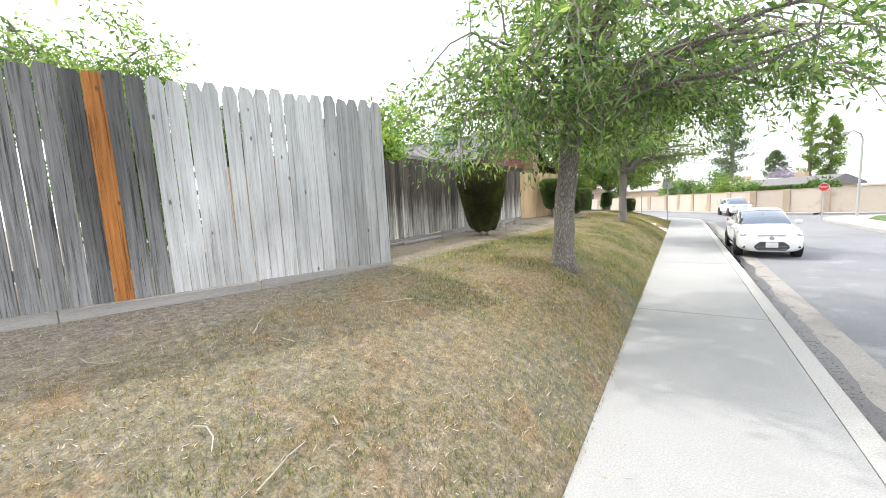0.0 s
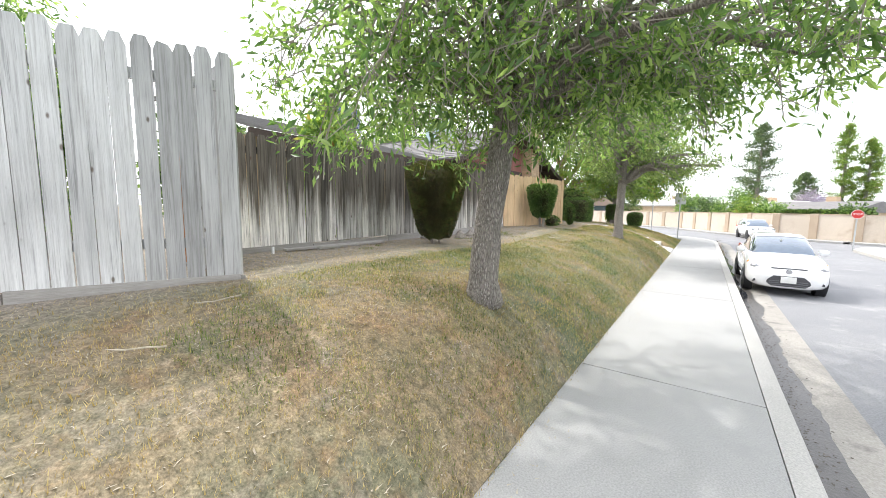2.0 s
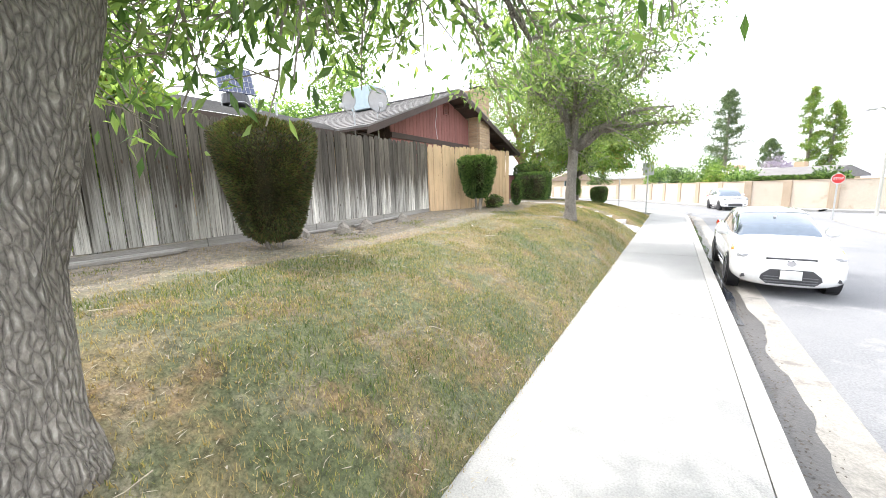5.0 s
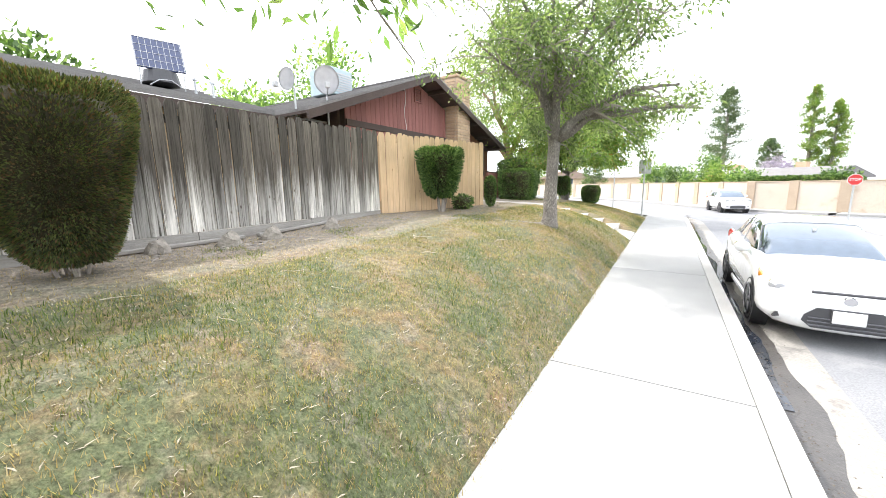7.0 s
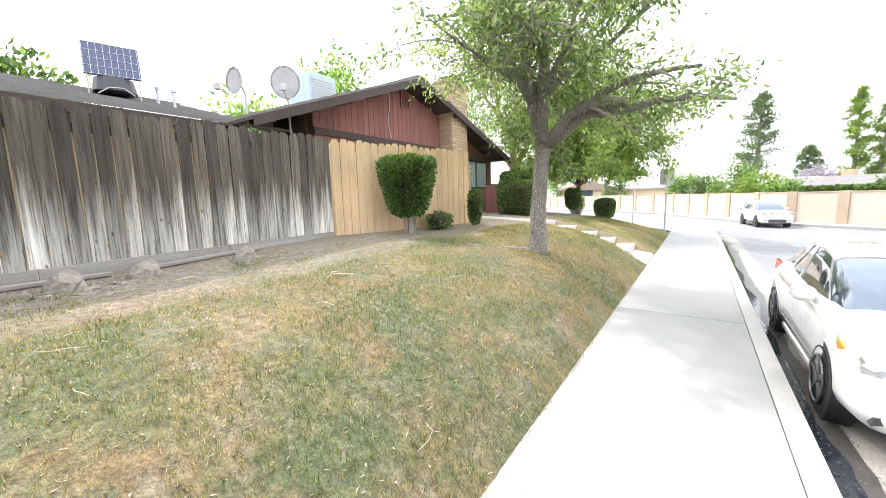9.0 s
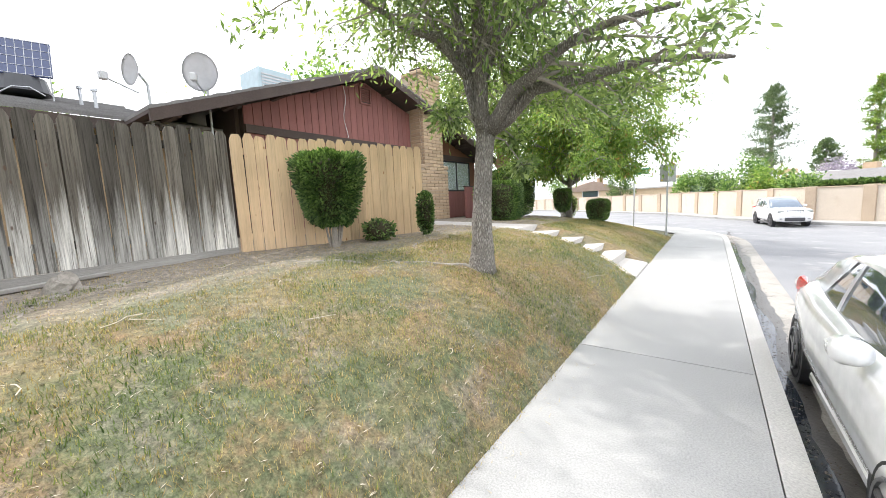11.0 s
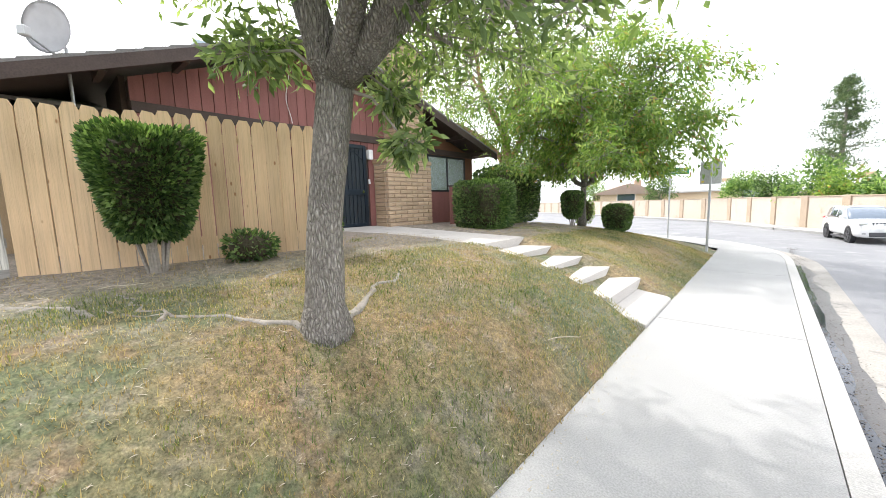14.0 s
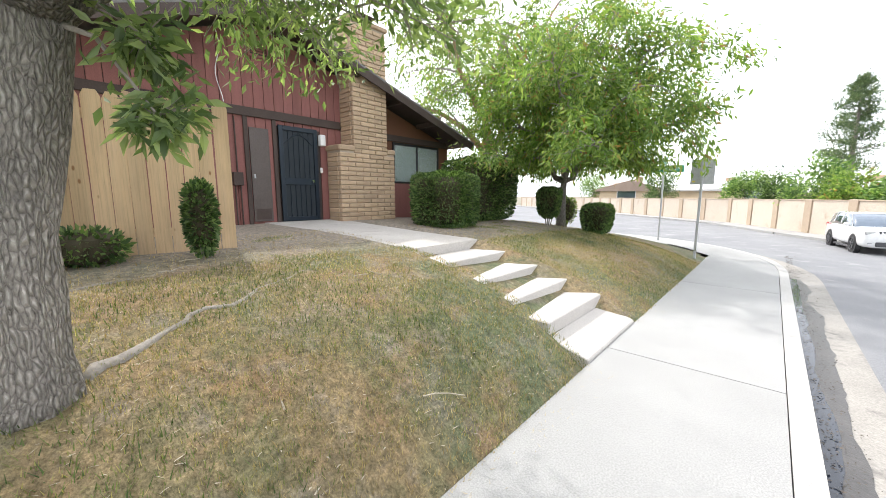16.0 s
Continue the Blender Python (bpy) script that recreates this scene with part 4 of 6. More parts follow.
def tree(name, base, trunk, radii, limbs, label, bark, leaf, seed, leaf_size=0.1, aspect=0.32, subs=9, twigs=5, per=12, spread=0.26, sag=0.05, droop=0.5, sub_len=1.3, category="tree", floor_z=1.9, bare=0, group="", over=None, hang=0.14, size=1.0, sprays=()):
    """trunk: points above the base; limbs: (trunk point index, azimuth, elevation, length, radius)."""
    rng = random.Random(seed)
    limbs = [(at, az, el, length * size, r * size) for at, az, el, length, r in limbs]
    sub_len, spread = sub_len * size, spread * size
    root = thing(name, base, label, category, group)
    pts = [Vector(p) for p in trunk]
    dense, rad = [], []
    for i in range(len(pts) - 1):
        for k in range(4):
            t = k / 4
            dense.append(pts[i].lerp(pts[i + 1], t))
            rad.append(radii[i] + (radii[i + 1] - radii[i]) * t)
    dense.append(pts[-1]), rad.append(radii[-1])
    part("trunk", tube(dense, rad, 18, None, 0.22, seed), bark, root, "", True)
    centres, outs = [], []
    twig_bm, bough_n = bmesh.new(), 0
    for at, az, el, length, r in limbs:
        d = Vector((math.cos(radians(az)) * math.cos(radians(el)), math.sin(radians(az)) * math.cos(radians(el)), math.sin(radians(el))))
        lp = limb_points(pts[at], d, length, rng, 8, sag, 0.2)
        for q in lp[2:]:
            q.z = max(q.z, (over(q.x, q.y) if over else floor_z) + 0.45)
        part("limb", tube(lp, [r * (1 - 0.8 * i / 8) for i in range(9)], 9, None, 0.15, seed), bark, root, "", True)
        for s in range(subs):
            f = 0.25 + 0.75 * (s + rng.random()) / subs
            k = min(int(f * 8), 7)
            q = lp[k].lerp(lp[k + 1], f * 8 - k)
            sd = (d * 0.5 + Vector((rng.gauss(0, 1), rng.gauss(0, 1), rng.gauss(0.1, 0.6)))).normalized()
            sl = sub_len * rng.uniform(0.6, 1.3)
            sp = limb_points(q, sd, sl, rng, 5, hang + sag, 0.25)
            low = over(sp[-1].x, sp[-1].y) if over else floor_z
            if sp[-1].z < low - 0.05:
                continue
            tube(sp, [max(0.004, r * 0.28 * (1 - 0.85 * i / 5)) for i in range(6)], 5, twig_bm)
            for w in range(twigs):
                g = 0.3 + 0.7 * (w + rng.random()) / twigs
                kk = min(int(g * 5), 4)
                tp = sp[kk].lerp(sp[kk + 1], g * 5 - kk)
                td = (sd + Vector((rng.gauss(0, 0.9), rng.gauss(0, 0.9), rng.gauss(-0.4, 0.5)))).normalized()
                te = tp + td * 0.42 * size * rng.uniform(0.5, 1.3)
                if min(te.z, tp.z) < (over(te.x, te.y) if over else floor_z):
                    continue
                tube([tp, te], [0.005, 0.002], 3, twig_bm)
                for c in range(per):
                    h = rng.random() ** 0.7
                    centres.append(tuple(tp.lerp(te, h) + Vector((rng.gauss(0, spread * 0.4), rng.gauss(0, spread * 0.4), rng.gauss(0, spread * 0.35)))))
                    outs.append((td.x * 0.8, td.y * 0.8, td.z * 0.8))
        for b in range(bare):
            q = lp[rng.randint(1, 6)]
            bp = limb_points(q, (rng.gauss(0, 1), rng.gauss(0, 1), 0.0), rng.uniform(0.4, 0.9), rng, 5, 0.1, 0.3)
            tube(bp, [0.009 * (1 - 0.8 * i / 5) for i in range(6)], 4, twig_bm)
    for at, goal, reach, n in sprays:
        goal = Vector(goal)
        stem = [pts[at], pts[at].lerp(goal, 0.5) + Vector((0, 0, 0.12)), goal]
        tube(stem, [0.018, 0.011, 0.005], 5, twig_bm)
        for k in range(n):
            away = Vector((rng.gauss(0, 1), rng.gauss(0, 1), rng.gauss(-0.25, 1))).normalized()
            tip = goal + away * reach * rng.uniform(0.25, 1.1)
            tube([goal.lerp(tip, 0.1), tip], [0.004, 0.0015], 3, twig_bm)
            for c in range(12):
                centres.append(tuple(goal.lerp(tip, rng.uniform(0.35, 1.1)) + Vector((rng.gauss(0, 0.04), rng.gauss(0, 0.04), rng.gauss(0, 0.04)))))
                outs.append(tuple(away * 0.8))
    tagged(part("twig_mass", twig_bm, M_TWIG, root), kind="stuff")
    tagged(leaves("crown", centres, outs, leaf_size, aspect, leaf, root, seed, droop, 0.7), kind="stuff")
    return root


def around(n, el, length, r, start=0, at=-1, vary=0.2, rng=random.Random(3)):
    return [(at, start + 360 * i / n + rng.uniform(-15, 15), el + rng.uniform(-8, 8), length * rng.uniform(1 - vary, 1 + vary), r) for i in range(n)]


def crown_limbs(rows, r, at):
    return [(at, az, el, length, r) for az, el, length in rows]


T1 = (-0.7, 16.5, ground_z(-0.7, 16.5) - 0.08)
tree("ash_tree", T1, [(0, 0, 0), (0, 0.0, 0.25), (0.0, 0.04, 0.75), (0.03, 0.2, 1.4), (0.06, 0.32, 2.0), (0.1, 0.5, 3.3)], [0.2, 0.145, 0.125, 0.128, 0.14, 0.06],
     crown_limbs(((62, 22, 5.2), (78, 20, 5.0), (46, 20, 5.3), (92, 24, 4.9), (30, 22, 5.0), (70, 30, 5.0), (54, 30, 5.2), (52, 14, 3.5), (18, 12, 3.7), (78, 14, 3.4), (-22, 12, 3.7), (62, 24, 3.7), (34, 20, 3.9), (92, 24, 3.3), (-45, 14, 3.4), (-10, 30, 3.9), (20, 34, 3.9), (5, 22, 3.9), (-28, 32, 3.8), (38, 28, 3.5), (-48, 30, 3.5), (-75, 32, 3.1), (60, 36, 3.0), (100, 40, 2.7), (140, 34, 2.5), (172, 30, 2.5), (200, 28, 2.6), (232, 28, 2.5), (258, 32, 2.6), (285, 34, 2.9)), 0.065, 4)
     + crown_limbs(((0, 42, 3.4), (40, 48, 3.0), (-35, 45, 3.3), (-70, 42, 3.0), (90, 52, 2.6), (150, 45, 2.5), (200, 40, 2.5), (250, 42, 2.6)), 0.07, 4) + crown_limbs(((0, 55, 2.6), (70, 60, 2.2), (140, 58, 2.2), (215, 55, 2.2), (290, 55, 2.6)), 0.055, 5),
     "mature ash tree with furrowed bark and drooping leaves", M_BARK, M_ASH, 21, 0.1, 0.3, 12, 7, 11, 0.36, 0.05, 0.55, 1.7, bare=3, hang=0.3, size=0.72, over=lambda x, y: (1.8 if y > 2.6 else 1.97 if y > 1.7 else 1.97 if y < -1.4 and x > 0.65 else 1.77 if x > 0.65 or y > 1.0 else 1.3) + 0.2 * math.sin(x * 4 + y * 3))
T2 = (-1.05, 25.45, ground_z(-1.05, 25.45) - 0.08)
tree("ash_tree", T2, [(0, 0, 0), (0, 0.02, 0.25), (0.0, 0.05, 0.8), (0.0, 0.2, 1.7), (-0.1, 0.08, 2.3), (-0.25, -0.1, 3.4)], [0.19, 0.132, 0.113, 0.118, 0.095, 0.05],
     crown_limbs(((20, 42, 3.2), (60, 38, 2.6), (-15, 44, 2.8), (300, 38, 1.8)), 0.115, 3) + crown_limbs(((-30, 25, 3.0), (160, 42, 2.0), (240, 46, 2.2), (100, 40, 2.6), (0, 50, 3.2), (270, 32, 2.6), (325, 40, 2.8), (135, 36, 2.4)), 0.07, 4) + crown_limbs(((60, 50, 2.2), (180, 45, 2.2), (300, 45, 2.4), (0, 40, 2.6), (120, 55, 2.0), (240, 50, 2.2)), 0.05, 5) + crown_limbs(((75, 12, 2.6), (95, 16, 2.8), (112, 20, 2.6)), 0.05, 4),
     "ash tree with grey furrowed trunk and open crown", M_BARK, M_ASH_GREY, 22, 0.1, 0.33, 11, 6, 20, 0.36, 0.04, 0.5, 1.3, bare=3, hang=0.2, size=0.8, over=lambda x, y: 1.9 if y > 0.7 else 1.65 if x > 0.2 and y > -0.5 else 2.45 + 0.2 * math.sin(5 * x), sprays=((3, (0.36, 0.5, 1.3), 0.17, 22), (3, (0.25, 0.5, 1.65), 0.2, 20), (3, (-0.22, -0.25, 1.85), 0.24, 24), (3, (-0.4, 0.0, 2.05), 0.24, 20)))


tree("yard_tree", (-7.3, 13.4, 0.6), [(0, 0, 0), (0, 0, 1.3), (0.1, 0, 2.3), (0.1, 0.1, 2.9)], [0.1, 0.08, 0.06, 0.035], crown_limbs(((0, 20, 1.3), (70, 30, 1.4), (140, 30, 1.4), (210, 30, 1.4), (290, 25, 1.4)), 0.04, 2) + crown_limbs(((30, 55, 1.2), (150, 50, 1.2), (270, 50, 1.2)), 0.03, 3),
     "green ash tree rising behind the bleached fence", M_BARK, M_ASH, 26, 0.11, 0.3, 10, 6, 22, 0.3, 0.05, 0.5, 0.9, floor_z=2.2)


tree("tall_ash_tree", (-6.2, 9.6, 0.55), [(0, 0, 0), (0.05, 0, 1.6), (0.1, 0.05, 3.2), (0.15, 0.1, 4.4), (0.15, 0.1, 5.6)], [0.24, 0.18, 0.16, 0.14, 0.07], around(9, 18, 2.9, 0.06, 0, 3) + around(7, 45, 2.7, 0.05, 20, 3) + around(5, 50, 2.0, 0.04, 0, 4),
     "tall green ash tree leaning over the bleached fence", M_BARK, M_ASH, 27, 0.12, 0.3, 10, 6, 16, 0.4, 0.05, 0.5, 1.3, floor_z=3.6)


def hedge(name, at, half, label, leaf, n, size, seed, power=4.0, stems=0, taper=0.0, category="shrub", clear=0.0, aspect=0.55, rough=0.06, turn=0, group="", jitter=1.3):
    """A clipped shrub: a solid core coloured as inner shade, stems and many small leaves on a rounded block."""
    rng = np.random.default_rng(seed)
    root = thing(name, pose(*at, 0, 0, turn), label, category, group)
    d = rng.normal(0, 1, (n, 3))
    d /= np.linalg.norm(d, axis=1)[:, None]
    k = (np.abs(d) ** power).sum(1) ** (-1 / power)
    p = d * k[:, None]
    nrm = np.sign(p) * np.abs(p) ** (power - 1)
    nrm /= np.linalg.norm(nrm, axis=1)[:, None]
    shrink = 1 - taper * (1 - (p[:, 2] + 1) / 2)
    p = p * (1 - np.abs(rng.normal(0, rough, n)))[:, None] * (1 + 0.05 * np.sin(p[:, :1] * 7 + seed) * np.cos(p[:, 1:2] * 6))
    c = p * half
    c[:, :2] *= shrink[:, None]
    c[:, 2] += half[2] + clear
    nrm = nrm * 0.45 + rng.normal(0, 0.7, (n, 3))
    nrm /= np.linalg.norm(nrm, axis=1)[:, None]
    leaves("foliage", c, nrm, size, aspect, leaf, root, seed, 0.0, jitter)
    # Solid filler lump behind the leaves, its dark colour painting the shade between them.
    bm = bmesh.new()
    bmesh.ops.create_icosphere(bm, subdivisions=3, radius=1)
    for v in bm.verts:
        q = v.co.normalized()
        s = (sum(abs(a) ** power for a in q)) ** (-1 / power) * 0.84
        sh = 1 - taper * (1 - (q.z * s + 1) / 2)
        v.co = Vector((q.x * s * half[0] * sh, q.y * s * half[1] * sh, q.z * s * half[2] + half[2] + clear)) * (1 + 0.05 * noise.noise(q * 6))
    part("shade_core", bm, M_CORE, root)
    r = random.Random(seed)
    for s in range(stems):
        a = r.uniform(0, 6.28)
        e = Vector((math.cos(a) * half[0] * 0.62 * (1 - 0.35 * taper), math.sin(a) * half[1] * 0.62 * (1 - 0.35 * taper), clear + half[2] * 0.6))
        part("stem", tube([Vector((e.x * 0.25, e.y * 0.25, -0.05)), Vector((e.x * 0.5, e.y * 0.5, e.z * 0.45)) + Vector((r.uniform(-0.03, 0.03), r.uniform(-0.03, 0.03), 0)), e], [0.016, 0.013, 0.009], 6), M_TWIG, root)
    return root


def on_ground(x, y, dz=-0.02):
    return (x, y, ground_z(x, y) + dz)


hedge("juniper_bush", on_ground(-3.2, 19.1), (0.5, 0.57, 0.70), "tall dark clipped juniper bush on one crooked stem", M_JUNIPER, 60000, 0.034, 31, 5.5, 6, 0.5, clear=0.14, aspect=0.34, rough=0.07, jitter=2.6)
hedge("clipped_shrub", on_ground(-3.28, 25.0), (0.44, 0.46, 0.50), "clipped leafy shrub standing on bare stems", M_HEDGE, 15000, 0.055, 32, 6.5, 14, 0.45, clear=0.36, rough=0.13, jitter=2.4)
hedge("small_shrub", on_ground(-3.2, 25.85), (0.24, 0.28, 0.18), "small loose green shrub on bare soil", M_HEDGE, 700, 0.06, 33, 2.2, 4, 0.1, rough=0.3)
hedge("column_shrub", on_ground(-2.85, 26.65), (0.13, 0.13, 0.36), "narrow upright dark green shrub", M_HEDGE, 1800, 0.05, 34, 2.6, 2, 0.1, clear=0.05, rough=0.12)
hedge("box_hedge", on_ground(-3.9, 31.45), (0.62, 0.55, 0.56), "clipped square green hedge beside the entry walk", M_HEDGE, 14000, 0.055, 35, 6.0, 3, 0.05, category="hedge", rough=0.06, jitter=2.2)
hedge("dark_hedge", on_ground(-4.75, 33.9), (0.7, 1.2, 0.82), "large dark clipped hedge at the house corner", M_HEDGE, 18000, 0.065, 36, 4.5, 4, 0.1, category="hedge", rough=0.09, jitter=2.2)
hedge("corner_shrub", on_ground(-2.95, 34.4), (0.28, 0.28, 0.36), "clipped shrub on bare stems by the tree", M_HEDGE, 4000, 0.06, 37, 4.0, 6, 0.3, clear=0.25)
hedge("corner_shrub", on_ground(-1.9, 34.9), (0.36, 0.36, 0.34), "low clipped round shrub on the lawn", M_HEDGE, 4000, 0.06, 38, 4.0, 4, 0.2, clear=0.05)
hedge("flower_shrub", on_ground(-3.3, 36.2), (0.36, 0.34, 0.4), "pale loose flowering shrub", M_ASH_LIGHT, 1500, 0.06, 39, 2.4, 5, 0.2, clear=0.1, rough=0.25)

T3 = (-3.03, 35.3, ground_z(-3.03, 35.3) - 0.05)
tree("pepper_tree", T3, [(0, 0, 0), (0.03, 0, 0.6), (0.05, 0, 1.25), (0.2, 0, 1.95), (0.35, 0, 3.0)], [0.13, 0.09, 0.085, 0.08, 0.05],
     around(6, 25, 3.4, 0.09, 0, 2) + around(6, 45, 3.6, 0.09, 30, 3) + around(5, 60, 3.0, 0.07, 0, 4) + [(4, 0, 40, 3.6, 0.07), (3, -20, 20, 3.8, 0.08)],
     "broad pale green street tree with drooping foliage", M_BARK, M_ASH_LIGHT, 23, 0.15, 0.3, 12, 8, 26, 0.5, 0.04, 0.8, 1.6, floor_z=1.45, size=0.75)
T4 = (-6.6, 37.6, 0.8)
tree("leaning_tree", T4, [(0, 0, 0), (0.2, -0.5, 1.0), (0.3, -1.0, 2.0), (0.2, -1.2, 3.4)], [0.3, 0.24, 0.2, 0.12],
     [(1, 20, 40, 3.6, 0.16), (1, 60, 50, 3.6, 0.14), (2, 200, 45, 3.6, 0.12), (2, 320, 55, 3.4, 0.12), (3, 90, 55, 3.0, 0.1), (3, 180, 50, 3.0, 0.1), (3, 270, 45, 3.2, 0.1), (3, 0, 65, 3.4, 0.1)],
     "large tree with smooth leaning tan trunks", M_BARK_PINK, M_ASH_LIGHT, 24, 0.16, 0.3, 12, 8, 24, 0.55, 0.03, 0.7, 1.7, floor_z=2.1, size=1.2)


def conifer(name, at, height, radius, label, leaf, seed, n=9000, size=0.5, start=0.12, ragged=0.5, aspect=0.22, parent_bark=M_BARK):
    rng = np.random.default_rng(seed)
    r2 = random.Random(seed)
    root = thing(name, at, label, "tree")
    part("trunk", tube([(0, 0, -0.1), (0, 0, height * 0.5), (0, 0, height * 0.97)], [height * 0.022, height * 0.014, 0.04], 8), parent_bark, root)
    bm = bmesh.new()
    cs, ns = [], []
    boughs = 70
    for b in range(boughs):
        f = start + (1 - start) * (b + r2.random()) / boughs
        az = r2.uniform(0, 6.283)
        prof = math.sin(math.pi * min(1, (f - start) / (1 - start) * 0.9 + 0.12)) ** 0.6
        ln = radius * prof * r2.uniform(1 - ragged, 1.05)
        a = Vector((0, 0, height * f))
        e = a + Vector((math.cos(az) * ln, math.sin(az) * ln, ln * r2.uniform(-0.05, 0.45)))
        tube([a, a.lerp(e, 0.5) + Vector((0, 0, -0.1)), e], [0.06, 0.04, 0.015], 4, bm)
        for k in range(n // boughs):
            t = r2.random() ** 0.5
            c = a.lerp(e, t)
            s = 0.10 * radius * (0.5 + t)
            cs.append((c.x + r2.gauss(0, s), c.y + r2.gauss(0, s), c.z + r2.gauss(0, s * 0.8)))
            ns.append((math.cos(az) * 0.5, math.sin(az) * 0.5, 0.4))
    tagged(part("bough_mass", bm, parent_bark, root), kind="stuff")
    tagged(leaves("crown", cs, ns, size, aspect, leaf, root, seed, 0.0, 0.8), kind="stuff")
    return root


def bushy(name, at, half, label, leaf, seed, n=4000, size=0.22, category="tree"):
    """A loose far crown over a short trunk, made of many leaf clumps."""
    r = random.Random(seed)
    root = thing(name, at, label, category)
    part("trunk", tube([(0, 0, -0.1), (0.05, 0, half[2] * 0.7), (0, 0.05, half[2] * 1.3)], [half[2] * 0.09, half[2] * 0.07, 0.03], 7), M_BARK, root)
    cs, ns = [], []
    for b in range(46):
        while True:
            q = Vector((r.uniform(-1, 1), r.uniform(-1, 1), r.uniform(-1, 1)))
            if 0.3 < q.length < 1:
                break
        c = Vector((q.x * half[0], q.y * half[1], (q.z + 1.05) * half[2]))
        for k in range(n // 46):
            s = 0.17
            cs.append((c.x + r.gauss(0, s * half[0]), c.y + r.gauss(0, s * half[1]), c.z + r.gauss(0, s * half[2])))
            ns.append(tuple(q))
    leaves("crown", cs, ns, size, 0.45, leaf, root, seed, 0.1, 0.8)
    return root


# ---------- lettering ----------
def lettering(body, size, at, material, parent, name="lettering"):
    c = bpy.data.curves.new(name, 'FONT')
    c.body, c.size, c.align_x, c.align_y, c.extrude = body, size, 'CENTER', 'CENTER', 0.002
    ob = new("text_tmp", c)
    me = bpy.data.meshes.new_from_object(ob.evaluated_get(bpy.context.evaluated_depsgraph_get()))
    bpy.data.objects.remove(ob)
    me.materials.clear()
    me.materials.append(material)
    t = new(name, me)
    t.parent = parent
    t.matrix_basis = at
    return t



# ---------- far side of the cross street ----------
WALL = [(-32, 84), (-16, 71), (-7, 62), (-0.6, 55), (2.6, 48.8), (4.9, 45), (8, 42.8), (13, 40.6), (40, 27)]
block_wall = thing("block_wall", (0, 0, 0), "long beige block wall with pilasters across the street", "wall", kind="structure")
for (xa, ya), (xb, yb) in zip(WALL, WALL[1:]):
    d = Vector((xb - xa, yb - ya, 0))
    ln = d.length
    m = pose(xa, ya, -0.1, 0, 0, math.degrees(math.atan2(d.y, d.x)))
    n = max(2, round(ln / 2.3))
    for k in range(n):
        a, b = ln * k / n, ln * (k + 1) / n
        part("panel", boxed((a + 0.2, -0.08, 0), (b - 0.2, 0.08, 1.5), 0.01, m), M_BLOCK, block_wall)
        part("pilaster", boxed((a - 0.2, -0.13, 0), (a + 0.2, 0.13, 1.57), 0.015, m), M_PILASTER, block_wall)
    part("cap", boxed((0.0, -0.11, 1.501), (ln, 0.11, 1.55), 0.01, m), M_PILASTER, block_wall)
strip = bmesh.new()
for (xa, ya), (xb, yb) in zip(WALL, WALL[1:]):
    d = Vector((xb - xa, yb - ya, 0)).normalized()
    nrm = Vector((d.y, -d.x, 0))
    p = [Vector((xa, ya, 0)), Vector((xb, yb, 0)), Vector((xb, yb, 0)) + nrm * 1.3, Vector((xa, ya, 0)) + nrm * 1.3]
    lo = [strip.verts.new((q.x, q.y, -0.17)) for q in p]
    hi = [strip.verts.new((q.x, q.y, -0.03)) for q in p]
    for f in ((hi[0], hi[1], hi[2], hi[3]), (lo[2], lo[3], hi[3], hi[2])):
        strip.faces.new(f)
bmesh.ops.recalc_face_normals(strip, faces=strip.faces)
structure("far_pavement", strip, M_WALK, "pale far pavement along the block wall")


def far_at(px, dist, z=0.0):
    """Along the camera's first bearings: a place at a bearing in degrees right of the street line."""
    return (1.1 + dist * math.sin(radians(px)), 18 + dist * math.cos(radians(px)), z)


conifer("pine_tree", far_at(5.2, 70), 14.5, 2.8, "tall ragged dark green pine beyond the wall", M_PINE, 41, 14000, 0.38)
conifer("slender_tree", far_at(12.6, 62), 12, 1.6, "tall slender pale green tree", M_ASH_LIGHT, 42, 9000, 0.32, 0.1, 0.6)
conifer("slender_tree", far_at(14.4, 62), 10, 1.5, "tall slender dusky tree", M_ASH_LIGHT, 43, 9000, 0.32, 0.1, 0.6)
conifer("fir_tree", far_at(9.4, 75), 7.4, 1.7, "pointed grey-green fir in the distance", M_PINE, 44, 4000, 0.5, 0.1, 0.2)
bushy("jacaranda", far_at(10.2, 60), (1.6, 1.6, 1.9), "lilac-flowering jacaranda behind the wall", M_PURPLE, 45, 6000, 0.2)
for b, dst, h, w, mat, sd in ((-1.8, 38.8, 1.55, 1.3, M_ASH, 51), (0.6, 36.3, 1.4, 1.1, M_HEDGE, 52), (3.2, 32.8, 1.6, 1.2, M_ASH, 53), (5.2, 31.4, 1.25, 1.0, M_ASH_LIGHT, 54), (7.2, 30.2, 1.1, 0.9, M_ASH, 55), (-9.5, 50, 2.0, 1.3, M_HEDGE, 56), (-17, 58, 2.4, 2.0, M_ASH, 57), (14.8, 27.5, 0.95, 1.0, M_HEDGE, 58)):
    bushy("wall_bush", far_at(b, dst, -0.1), (w, w * 0.8, h), "loose green shrub growing over the block wall", mat, sd, 4200, 0.18, "shrub")
for k in range(5):
    hedge("wall_creeper", (*far_at(9.4 + k * 1.45, 27.4 - k * 0.28)[:2], 1.36), (0.62, 0.25, 0.13), "low green creeper lying on the wall top", M_HEDGE, 900, 0.16, 60 + k, 2.6, 0, category="creeper", group="creeper along the wall top", turn=-30)


